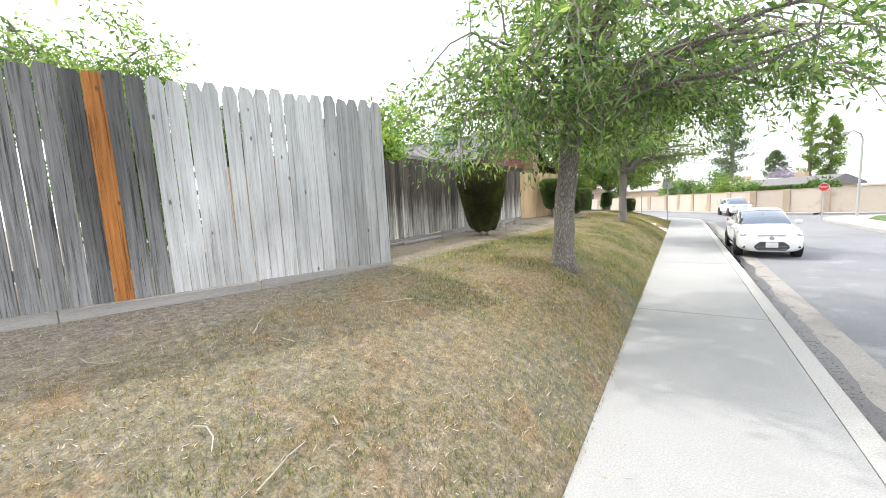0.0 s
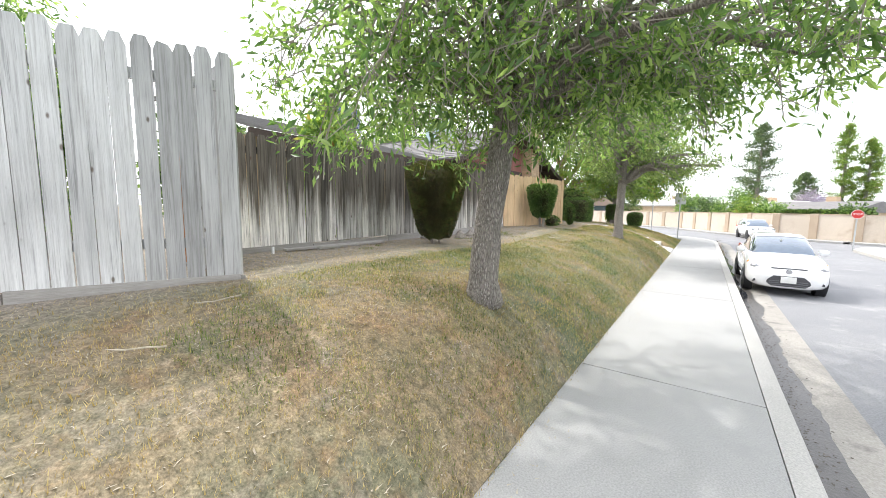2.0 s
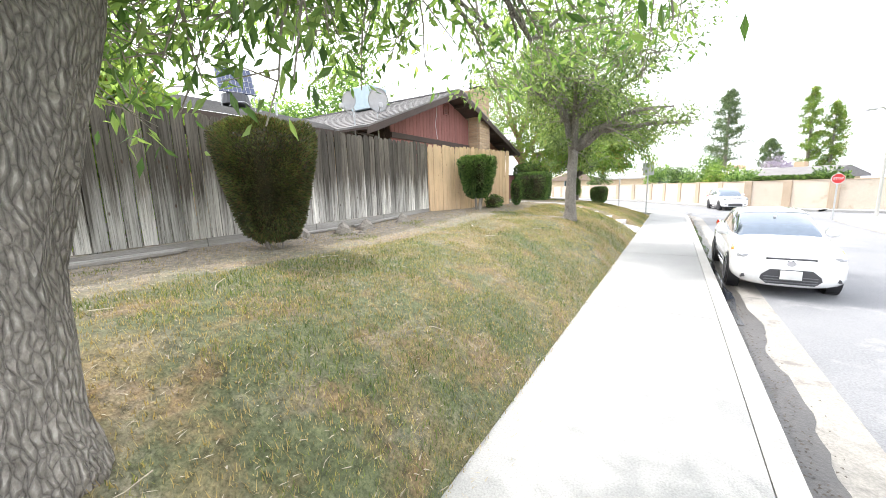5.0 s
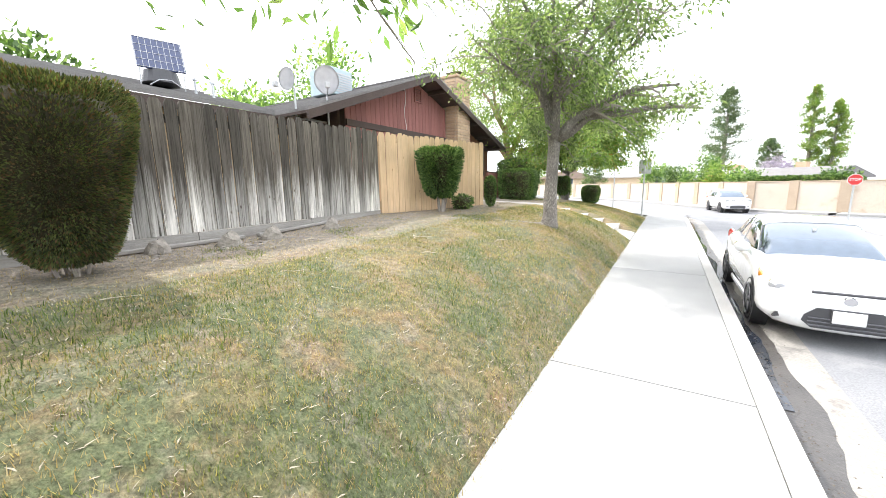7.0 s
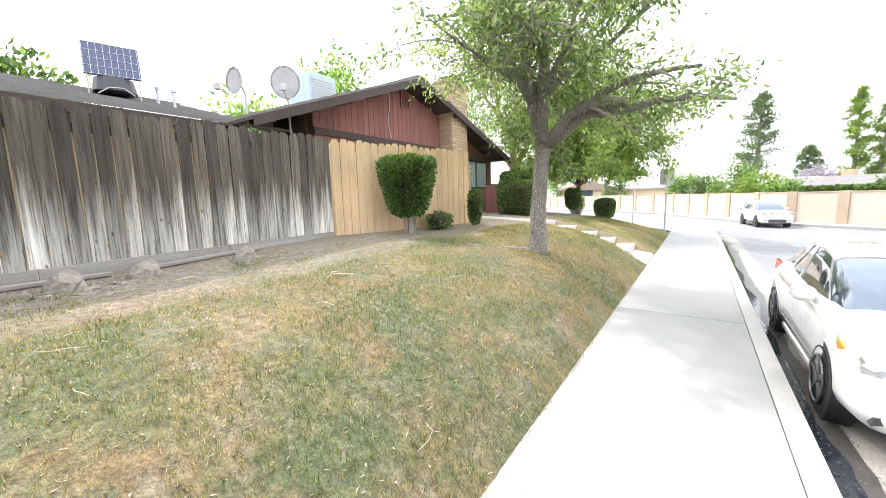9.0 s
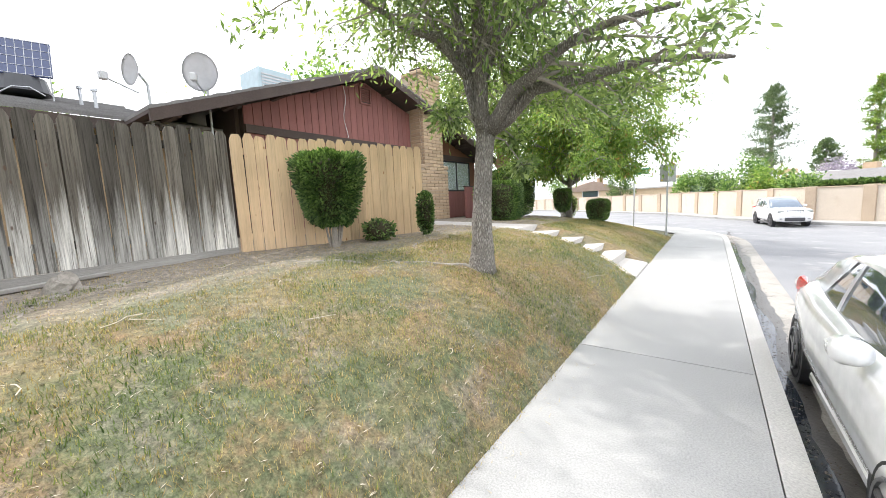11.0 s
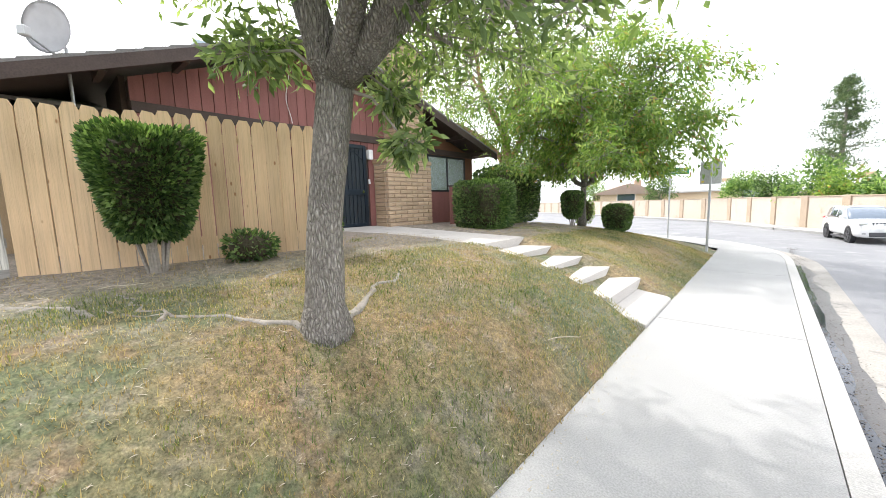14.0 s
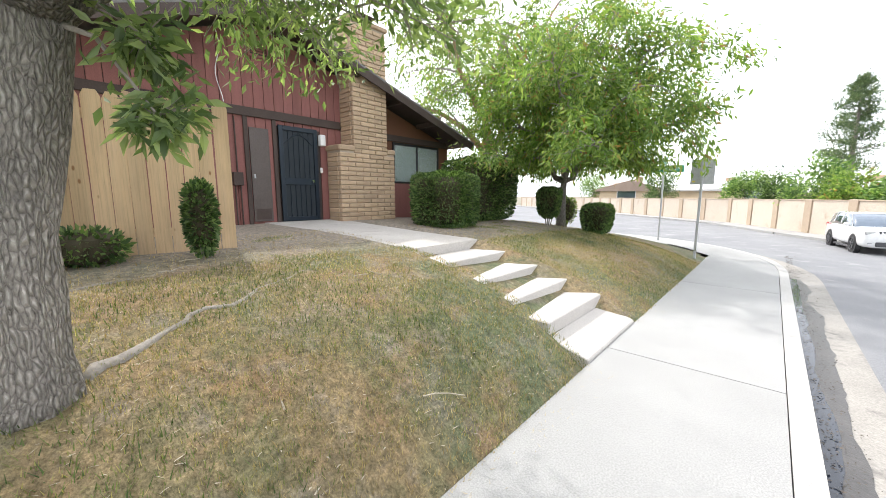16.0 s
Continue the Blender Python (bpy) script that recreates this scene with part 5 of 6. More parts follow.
for at, half, mat, lb, sd in (((-9.8, 14.6, 0.6), (1.0, 1.0, 1.8), M_ASH, "green tree standing behind the bleached fence", 71), ((-5.6, 18.4, 0.8), (0.6, 0.8, 1.35), M_ASH_LIGHT, "bright green tree behind the stained fence", 72), ((-22, 38, 0.5), (3.2, 3.2, 5.6), M_ASH, "tall green tree behind the house", 73), ((-26, 34.5, 0.5), (4, 4, 3.8), M_ASH, "broad green tree beyond the roof", 74), ((-23, 23.5, 0.5), (2.6, 2.6, 3.4), M_HEDGE, "dark green tree beyond the low roof", 75), ((-30, 48, 0.5), (4, 4, 5), M_ASH_LIGHT, "pale green tree beyond the gable", 76)):
    bushy("backyard_tree", at, half, lb, mat, sd, 6500, 0.2 if half[0] < 2 else 0.42)


def bungalow(at, turn, w, d, h, rise, wall, roof_mat, label):
    b = thing("bungalow", pose(*at, 0, 0, turn), label, "house")
    part("wall", boxed((-w / 2, -d / 2, 0), (w / 2, d / 2, h)), wall, b)
    bm = bmesh.new()
    prism(bm, [(-w / 2 - 0.5, h - 0.1), (w / 2 + 0.5, h - 0.1), (w / 2 + 0.5, h + 0.08), (0, h + rise), (-w / 2 - 0.5, h + 0.08)], 1, -d / 2 - 0.5, d / 2 + 0.5)
    rf = part("roof", bm, roof_mat, b)
    part("chimney", boxed((w * 0.2, -0.4, h), (w * 0.2 + 0.7, 0.4, h + rise + 0.5), 0.02), M_BRICK, rf)
    bm = bmesh.new()
    prism(bm, [(-w / 2, h - 0.1), (w / 2, h - 0.1), (0, h + rise - 0.12)], 1, -d / 2 - 0.03, -d / 2 + 0.1)
    part("gable", bm, wall, b)
    win = part("window", boxed((-w * 0.2, -d / 2 - 0.05, 1.0), (w * 0.1, -d / 2 - 0.005, 2.2)), M_CARGLASS, b)
    part("frame", boxed((-w * 0.2 - 0.08, -d / 2 - 0.03, 0.92), (w * 0.1 + 0.08, -d / 2 + 0.02, 2.28)), M_SIGNWHITE, win)
    return b


bungalow(far_at(-13.6, 60), 25, 6.4, 7, 2.3, 1.2, M_STUCCO, M_TILE, "cream stucco house with a brown gable beyond the wall")
bungalow(far_at(-4.5, 64), 60, 9, 9, 2.3, 1.1, M_STUCCO, M_GREYROOF, "pale-roofed house behind the block wall")
bungalow(far_at(6.0, 50), 60, 7, 7, 1.8, 0.9, M_STUCCO, M_GREYROOF, "low house with pale roof behind shrubs")
bungalow(far_at(11.4, 46), 55, 7, 7, 1.7, 0.9, M_STUCCO, M_SHINGLE, "low house with grey roof behind the wall")

# corner lawn across the side street
right_edge = [(7.0, -60), (6.6, 22), (6.3, 31), (6.4, 36.4), (7.2, 38.3), (9.5, 38.8), (40, 24), (40, -60)]
bm = bmesh.new()
prism(bm, right_edge, 2, -0.17, -0.02)
structure("far_kerb", bm, M_KERB, "pale kerb and pavement on the far side")
bm = bmesh.new()
prism(bm, [(x + 1.3, y - (0.9 if y > 32 else 0)) for x, y in right_edge[:-2]] + [(40, 23), (40, -60)], 2, -0.02, 0.01)
structure("far_lawn", bm, M_GREENLAWN, "green watered corner lawn")
stop = thing("stop_sign", (6.6, 37.3, -0.02), "red octagonal stop sign on a post", "sign")
part("post", boxed((-0.025, -0.02, -0.1), (0.025, 0.02, 1.75), 0.004), M_STEEL, stop)
octo = [(math.cos(radians(22.5 + 45 * k)) * 0.21, 1.5 + math.sin(radians(22.5 + 45 * k)) * 0.21) for k in range(8)]
rim = part("border", prism(bmesh.new(), octo, 1, -0.034, -0.025), M_SIGNWHITE, stop)
face = part("plate", prism(bmesh.new(), [(x * 0.93, 1.5 + (z - 1.5) * 0.93) for x, z in octo], 1, -0.04, -0.035), M_SIGNRED, stop)
lettering("STOP", 0.125, pose(0, -0.043, 1.5, 90, 0, 0), M_SIGNWHITE, stop)
lamp = thing("street_lamp", (7.9, 37.6, -0.02), "tall pale street lamp with a curved arm", "street lamp")
part("pole", tube([(0, 0, -0.1), (0, 0, 2.2), (0, 0, 3.7), (-0.1, -0.07, 3.95), (-0.4, -0.33, 4.1), (-0.64, -0.53, 4.06)], [0.06, 0.05, 0.04, 0.035, 0.03, 0.03], 10), M_KERB, lamp)
part("lamp_head", boxed((-0.88, -0.68, 3.98), (-0.58, -0.48, 4.08), 0.03), M_DISH, lamp)

# ---------- cars ----------
def loft(stations, sides=9, close=True):
    """stations: (y, half width, z low, z high, roundness low, roundness high) -> shell of one closed body."""
    bm = bmesh.new()
    rows = []
    for y, w, z0, z1, squ in stations:
        row = []
        for k in range(2 * sides):
            a = -math.pi / 2 + 2 * math.pi * k / (2 * sides)
            c, s = math.cos(a), math.sin(a)
            e = 2 / squ
            x = math.copysign(abs(c) ** e, c) * w
            z = (z0 + z1) / 2 + math.copysign(abs(s) ** e, s) * (z1 - z0) / 2
            row.append(bm.verts.new((x, y, z)))
        rows.append(row)
    for a, b in zip(rows, rows[1:]):
        for k in range(2 * sides):
            bm.faces.new((a[k], a[(k + 1) % (2 * sides)], b[(k + 1) % (2 * sides)], b[k]))
    bm.faces.new(rows[0]), bm.faces.new(rows[-1])
    bmesh.ops.recalc_face_normals(bm, faces=bm.faces)
    return bm


def cabin_row(stations, y):
    for a, b in zip(stations, stations[1:]):
        if a[0] <= y <= b[0]:
            k = (y - a[0]) / (b[0] - a[0])
            return [p + (q - p) * k for p, q in zip(a, b)]
    return list(stations[0] if y < stations[0][0] else stations[-1])


def cabin_side(stations, y, v):
    """A place on the glass house: v from 0 at the belt to 1 at the roof edge."""
    _, wb, wt, z0, z1 = cabin_row(stations, y)
    return Vector((wb + (wt - wb) * v ** 1.3, y, z0 + (z1 - 0.05 - z0) * v))


def glass_house(stations):
    bm = bmesh.new()
    rows = []
    for y, wb, wt, z0, z1 in stations:
        half = [(wb + (wt - wb) * v ** 1.3, z0 + (z1 - 0.05 - z0) * v) for v in (0, 0.25, 0.5, 0.75, 1.0)] + [(wt * 0.88, z1 - 0.018), (wt * 0.5, z1 - 0.004), (0, z1)]
        rows.append([bm.verts.new((x, y, z)) for x, z in half] + [bm.verts.new((-x, y, z)) for x, z in reversed(half[:-1])])
    for a, b in zip(rows, rows[1:]):
        for k in range(len(a) - 1):
            bm.faces.new((a[k], a[k + 1], b[k + 1], b[k]))
    bm.faces.new(rows[0]), bm.faces.new(rows[-1])
    bmesh.ops.recalc_face_normals(bm, faces=bm.faces)
    return bm


def side_skin(stations, outline, s, out=0.012):
    """A painted panel laid over the glass house: outline of (y, v)."""
    bm = bmesh.new()
    grid = []
    n = 6
    for i in range(n + 1):
        (ya, va), (yb, vb) = [tuple(p + (q - p) * i / n for p, q in zip(*e)) for e in outline]
        grid.append([bm.verts.new(((c := cabin_side(stations, ya + (yb - ya) * j / 3, va + (vb - va) * j / 3)).x * s + out * s, c.y, c.z)) for j in range(4)])
    for a, b in zip(grid, grid[1:]):
        for j in range(3):
            bm.faces.new((a[j], a[j + 1], b[j + 1], b[j]))
    bmesh.ops.solidify(bm, geom=bm.faces[:], thickness=0.02)
    bmesh.ops.recalc_face_normals(bm, faces=bm.faces)
    return bm


def roof_skin(stations, y0, y1, out=0.012):
    bm = bmesh.new()
    rows = []
    for i in range(9):
        y = y0 + (y1 - y0) * i / 8
        _, wb, wt, z0, z1 = cabin_row(stations, y)
        rows.append([bm.verts.new((x, y, z + out)) for x, z in ((wt + 0.012, z1 - 0.06), (wt * 0.9, z1 - 0.018), (wt * 0.5, z1), (0, z1 + 0.004), (-wt * 0.5, z1), (-wt * 0.9, z1 - 0.018), (-wt - 0.012, z1 - 0.06))])
    for a, b in zip(rows, rows[1:]):
        for k in range(6):
            bm.faces.new((a[k], a[k + 1], b[k + 1], b[k]))
    bmesh.ops.recalc_face_normals(bm, faces=bm.faces)
    bmesh.ops.solidify(bm, geom=bm.faces[:], thickness=0.015)
    return bm


def wheel(parent, x, y, r, side, rim_mat, spokes=5):
    w = part("wheel", bmesh.new(), M_TYRE, parent)
    w.location = (x, y, r)
    bm = bmesh.new()
    prof = [(-0.06, r * 0.68), (-0.08, r * 0.93), (-0.05, r), (0.065, r), (0.095, r * 0.93), (0.09, r * 0.68)]
    rows = [[bm.verts.new((px, math.cos(2 * math.pi * k / 28) * pr, math.sin(2 * math.pi * k / 28) * pr)) for k in range(28)] for px, pr in prof]
    for a, b in zip(rows, rows[1:] + rows[:1]):
        for k in range(28):
            bm.faces.new((a[k], a[(k + 1) % 28], b[(k + 1) % 28], b[k]))
    bmesh.ops.recalc_face_normals(bm, faces=bm.faces)
    part("tyre", bm, M_TYRE, w, "", True)
    bm = bmesh.new()
    rod(bm, (side * 0.02, 0, 0), (side * 0.03, 0, 0), r * 0.67, sides=24)
    part("brake_disc", bm, M_BLACK, w)
    bm = bmesh.new()
    for k in range(spokes):
        box(bm, (side * 0.035, -r * 0.09, 0.02), (side * 0.095, r * 0.09, r * 0.66), 0.012, pose(0, 0, 0, 360 * k / spokes, 0, 0))
    rod(bm, (side * 0.03, 0, 0), (side * 0.1, 0, 0), r * 0.17, sides=14)
    for k in range(24):
        a, b = 2 * math.pi * k / 24, 2 * math.pi * (k + 1) / 24
        rod(bm, (side * 0.092, math.cos(a) * r * 0.66, math.sin(a) * r * 0.66), (side * 0.092, math.cos(b) * r * 0.66, math.sin(b) * r * 0.66), 0.014, sides=5)
    part("rim", bm, rim_mat, w)
    return w


def car(name, at, turn, spec, label):
    """Front towards -y; spec gives the lofts and the places of wheels, lamps and glass."""
    c = thing(name, pose(*at, 0, 0, turn), label, "car")
    body = part("body", loft(spec["body"], 11), M_WHITE, c, "", True)
    part("cabin", glass_house(spec["cabin"]), M_CARGLASS, c, "dark tinted windows", True)
    part("roof", roof_skin(spec["cabin"], *spec["roof"]), M_WHITE, c, "", True)
    for outline in spec["skins"]:
        for s in (-1, 1):
            part("pillar", side_skin(spec["cabin"], outline, s), M_WHITE, c, "", True)
    hw, wy, r = spec["half"], spec["wheels"], spec["r"]
    for s in (-1, 1):
        for y in wy:
            bm = bmesh.new()
            rod(bm, (s * (hw - 0.20), y, r), (s * (hw + 0.004), y, r), r * 1.16, r * 1.13, sides=28)
            part("wheel_arch", bm, M_BLACK, c)
            wheel(c, s * (hw - 0.07), y, r, s, spec["rim"])
        part("sill", boxed((s * (hw - 0.16), wy[0] + r * 1.25, 0.16), (s * (hw - 0.05), wy[1] - r * 1.25, 0.25), 0.02), spec["sill"], c)
        mir = part("mirror", loft([(spec["mirror"][0] - 0.09, 0.03, -0.03, 0.05, 2), (spec["mirror"][0] - 0.05, 0.11, -0.07, 0.09, 2.5), (spec["mirror"][0] + 0.06, 0.11, -0.07, 0.09, 2.5)], 8), M_WHITE, c, "", True)
        mir.location = (s * (hw + 0.06), 0, spec["mirror"][1])
        part("door_handle", boxed((s * (hw - 0.02), spec["handle"] - 0.1, 0.76), (s * (hw + 0.012), spec["handle"] + 0.1, 0.80), 0.012), M_WHITE, c)
    for nm, bm, mt, lb in spec["extra"]():
        part(nm, bm, mt, c, lb)
    c.scale = spec["size"]
    return c


def hatch_extra():
    out = []
    f = -2.06
    for s in (-1, 1):
        out.append(("headlight", loft([(f + 0.10, 0.05, -0.03, 0.03, 2), (f + 0.16, 0.12, -0.075, 0.075, 2), (f + 0.55, 0.07, -0.03, 0.09, 2)], 8), M_LAMP, "clear headlight"))
        bmesh.ops.translate(out[-1][1], vec=(s * 0.66, 0, 0.69), verts=out[-1][1].verts)
        out.append(("turn_lamp", loft([(f + 0.42, 0.02, -0.02, 0.03, 2), (f + 0.5, 0.04, -0.03, 0.06, 2), (f + 0.66, 0.015, 0, 0.08, 2)], 6), M_AMBER, "amber turn lamp"))
        bmesh.ops.translate(out[-1][1], vec=(s * 0.80, 0, 0.73), verts=out[-1][1].verts)
        bm = bmesh.new()
        prism(bm, [(s * 0.54, 0.44), (s * 0.70, 0.37), (s * 0.72, 0.31), (s * 0.60, 0.34)], 1, f + 0.02, f + 0.2)
        out.append(("fog_vent", bm, M_GREYPL, ""))
        bm = loft([(1.62, 0.01, -0.06, 0.08, 2), (1.82, 0.06, -0.10, 0.12, 2.2), (2.0, 0.05, -0.08, 0.08, 2)], 8)
        bmesh.ops.translate(bm, vec=(s * 0.76, 0, 0.90), verts=bm.verts)
        out.append(("tail_light", bm, M_RED, "red tail light"))
    bm = bmesh.new()
    prism(bm, [(-0.30, 0.50), (0.30, 0.50), (0.42, 0.40), (0.44, 0.33), (0.34, 0.25), (-0.34, 0.25), (-0.44, 0.33), (-0.42, 0.40)], 1, f - 0.05, f + 0.2)
    out.append(("grille", bm, M_GREYPL, "dark lower grille"))
    for i in range(3):
        out.append(("grille_bar", boxed((-0.38, f - 0.065, 0.275 + i * 0.045), (0.38, f - 0.045, 0.292 + i * 0.045), 0.004), M_RIM, ""))
    out.append(("upper_slot", boxed((-0.36, f - 0.0, 0.655), (0.36, f + 0.1, 0.69), 0.01), M_GREYPL, ""))
    bm = bmesh.new()
    bmesh.ops.create_cone(bm, cap_ends=True, segments=20, radius1=0.075, radius2=0.065, depth=0.03, matrix=Matrix.Translation((0, f - 0.035, 0.605)) @ Matrix.Rotation(math.pi / 2, 4, 'X') @ Matrix.Diagonal((1, 0.7, 1, 1)))
    out.append(("badge", bm, M_CHROME, "oval chrome badge"))
    out.append(("number_plate", boxed((-0.155, f - 0.09, 0.34), (0.155, f - 0.07, 0.49), 0.006), M_PLATE, "white number plate"))
    out.append(("plate_frame", boxed((-0.165, f - 0.072, 0.33), (0.165, f - 0.055, 0.50), 0.006), M_GREYPL, ""))
    for s, a in ((-0.3, -0.65), (0.25, 0.05)):
        out.append(("wiper", tube([(s + 0.3, -0.98, 0.985), (s, -0.93, 1.01), (a, -0.90, 1.0)], [0.012, 0.009, 0.007], 5), M_BLACK, ""))
    out.append(("paper", boxed((-0.02, -0.5, 1.22), (0.03, -0.49, 1.30), 0, pose(0, 0, 0)), M_PLATE, "white hanging tag"))
    return out


HATCH = dict(size=(0.74, 0.81, 0.82),
    half=0.86, wheels=(-1.27, 1.35), r=0.325, rim=M_RIM, sill=M_WHITE, mirror=(-0.62, 0.98), handle=0.15,
    body=[(-2.10, 0.52, 0.26, 0.58, 3), (-2.05, 0.66, 0.20, 0.68, 3.2), (-1.92, 0.80, 0.18, 0.76, 3.6), (-1.65, 0.86, 0.18, 0.86, 4), (-1.2, 0.87, 0.18, 0.95, 4.5), (-0.8, 0.87, 0.18, 1.0, 4.5), (0, 0.86, 0.18, 1.0, 5), (0.9, 0.87, 0.18, 1.04, 4.5), (1.5, 0.87, 0.2, 1.08, 4), (1.85, 0.82, 0.24, 1.04, 3.6), (2.05, 0.72, 0.3, 0.95, 3.2), (2.1, 0.6, 0.34, 0.85, 3)],
    cabin=[(-1.02, 0.70, 0.66, 0.86, 1.0), (-0.7, 0.74, 0.64, 0.86, 1.17), (-0.3, 0.755, 0.60, 0.88, 1.35), (0.1, 0.76, 0.585, 0.88, 1.41), (0.5, 0.76, 0.58, 0.88, 1.415), (1.0, 0.75, 0.56, 0.9, 1.385), (1.5, 0.72, 0.53, 0.92, 1.29), (1.85, 0.68, 0.50, 0.94, 1.16), (2.0, 0.62, 0.47, 0.9, 1.06)],
    roof=(-0.28, 1.62),
    skins=[(((-1.0, 0.1), (-0.94, 0.1)), ((-0.30, 1.0), (-0.18, 1.0))), (((0.42, 0.2), (0.50, 0.2)), ((0.46, 1.0), (0.54, 1.0))), (((1.02, 0.25), (1.98, 0.25)), ((0.72, 1.0), (1.62, 1.0)))],
    extra=hatch_extra)
car("hatchback", (2.48, 24.7, -0.132), 0, HATCH, "white hatchback parked at the kerb, facing the walker")


def suv_extra():
    out = []
    f = -2.38
    for s in (-1, 1):
        bm = boxed((s * 0.52, f - 0.01, 0.86), (s * 0.86, f + 0.2, 1.0), 0.03)
        out.append(("headlight", bm, M_LAMP, "clear headlight"))
        out.append(("fog_lamp", boxed((s * 0.6, f - 0.03, 0.46), (s * 0.75, f + 0.1, 0.54), 0.02), M_LAMP, ""))
        out.append(("tail_light", boxed((s * 0.78, 2.2, 0.95), (s * 0.9, 2.36, 1.15), 0.02), M_RED, ""))
    for i in range(7):
        out.append(("grille_slot", boxed((-0.42 + i * 0.125, f - 0.02, 0.84), (-0.335 + i * 0.125, f + 0.1, 1.0), 0.012), M_BLACK, ""))
    out.append(("bumper_intake", boxed((-0.5, f - 0.05, 0.36), (0.5, f + 0.1, 0.56), 0.03), M_GREYPL, ""))
    out.append(("number_plate", boxed((-0.15, f - 0.07, 0.60), (0.15, f - 0.05, 0.72), 0.005), M_PLATE, ""))
    return out


SUV = dict(size=(0.64, 0.68, 0.7),
    half=0.95, wheels=(-1.45, 1.45), r=0.39, rim=M_GREYPL, sill=M_GREYPL, mirror=(-0.75, 1.2), handle=0.2,
    body=[(-2.40, 0.75, 0.36, 0.95, 4), (-2.3, 0.9, 0.3, 1.06, 5), (-1.8, 0.95, 0.28, 1.12, 5.5), (-0.9, 0.95, 0.28, 1.16, 6), (1.2, 0.95, 0.28, 1.18, 6), (2.2, 0.93, 0.3, 1.18, 5.5), (2.38, 0.85, 0.36, 1.1, 4.5)],
    cabin=[(-1.15, 0.84, 0.80, 1.0, 1.17), (-0.7, 0.86, 0.74, 1.0, 1.48), (-0.3, 0.86, 0.71, 1.0, 1.69), (0.2, 0.86, 0.70, 1.0, 1.73), (1.6, 0.85, 0.69, 1.0, 1.73), (2.1, 0.83, 0.68, 1.0, 1.62), (2.3, 0.80, 0.66, 1.0, 1.3)],
    roof=(-0.32, 2.1),
    skins=[(((-1.1, 0.3), (-1.0, 0.3)), ((-0.36, 1.0), (-0.22, 1.0))), (((0.5, 0.3), (0.6, 0.3)), ((0.52, 1.0), (0.62, 1.0))), (((1.45, 0.3), (1.6, 0.3)), ((1.4, 1.0), (1.55, 1.0))), (((2.05, 0.3), (2.2, 0.3)), ((1.95, 1.0), (2.1, 1.0)))],
    extra=suv_extra)
car("sport_utility", (3.7, 43.6, -0.135), 10, SUV, "white sport utility car out on the street")

# ---------- signs, lamp ----------
sp = thing("road_sign", (-0.02, 36.5, 0.0), "grey metal sign plate seen from behind on a post", "sign")
part("post", boxed((-0.03, -0.03, -0.2), (0.025, 0.025, 2.5), 0.005), M_STEEL, sp)
part("plate", boxed((-0.24, 0.027, 1.88), (0.24, 0.034, 2.48), 0.0, pose(0, 0, 0, 0, 0, 0)), M_STEEL, sp, "bare back of a sign plate")
part("sticker", boxed((-0.2, 0.022, 1.93), (-0.14, 0.026, 1.97)), M_YELLOW, sp)
gs = thing("street_name_sign", (-1.7, 40.8, -0.02), "green street name sign on a steel post", "sign")
part("post", rod(bmesh.new(), (0, 0, -0.2), (0, 0, 2.75), 0.03, sides=10), M_STEEL, gs)
gp = part("name_plate", boxed((-0.62, -0.012, 2.45), (0.62, 0.012, 2.70), 0.004, pose(0, 0, 0, 0, 0, 22)), M_SIGNGREEN, gs)
lettering("N. LAURELGLEN", 0.155, pose(0, 0, 0, 0, 0, 22) @ pose(-0.03, -0.016, 2.575, 90, 0, 0), M_SIGNWHITE, gp)
part("cross_plate", boxed((-0.012, -0.5, 2.72), (0.012, 0.5, 2.95), 0.004, pose(0, 0, 0, 0, 0, 22)), M_SIGNGREEN, gs)


# ---------- small things on the ground ----------
def wander(a, b, n, side, rng, lift=0.0):
    pts = []
    for i in range(n):
        f = i / (n - 1)
        x = a[0] + (b[0] - a[0]) * f + rng.uniform(-side, side)
        y = a[1] + (b[1] - a[1]) * f + rng.uniform(-side, side)
        pts.append((x, y, ground_z(x, y) + lift))
    return pts


rng = random.Random(77)
for k, (a, b, r) in enumerate((((-1.12, 25.35), (-2.2, 24.35), 0.038), ((-2.1, 24.4), (-3.3, 23.7), 0.035), ((-1.08, 25.62), (-1.9, 27.2), 0.04), ((-1.7, 24.75), (-2.7, 24.5), 0.03), ((-2.3, 25.6), (-2.6, 26.5), 0.03), ((-3.6, 21.1), (-3.1, 20.4), 0.05), ((-3.65, 21.3), (-2.9, 21.5), 0.045), ((-3.6, 20.6), (-3.05, 20.0), 0.045), ((-3.6, 20.65), (-3.1, 20.9), 0.04), ((-3.6, 22.2), (-3.0, 22.9), 0.05), ((-3.5, 22.2), (-2.8, 21.8), 0.045), ((-3.7, 19.9), (-3.2, 19.6), 0.04), ((-3.7, 23.0), (-2.8, 23.5), 0.025))):
    ob = part("surface_root", tube(wander(a, b, 17, 0.06, rng, -0.3 * r), [r * rng.uniform(0.55, 0.95) * (1 - 0.6 * i / 16) for i in range(17)], 8, None, 0.7, k), M_ROOT, None, "", True)
    tagged(ob, "grey gnarled tree root lying on the soil", "root", "roots around the trees")
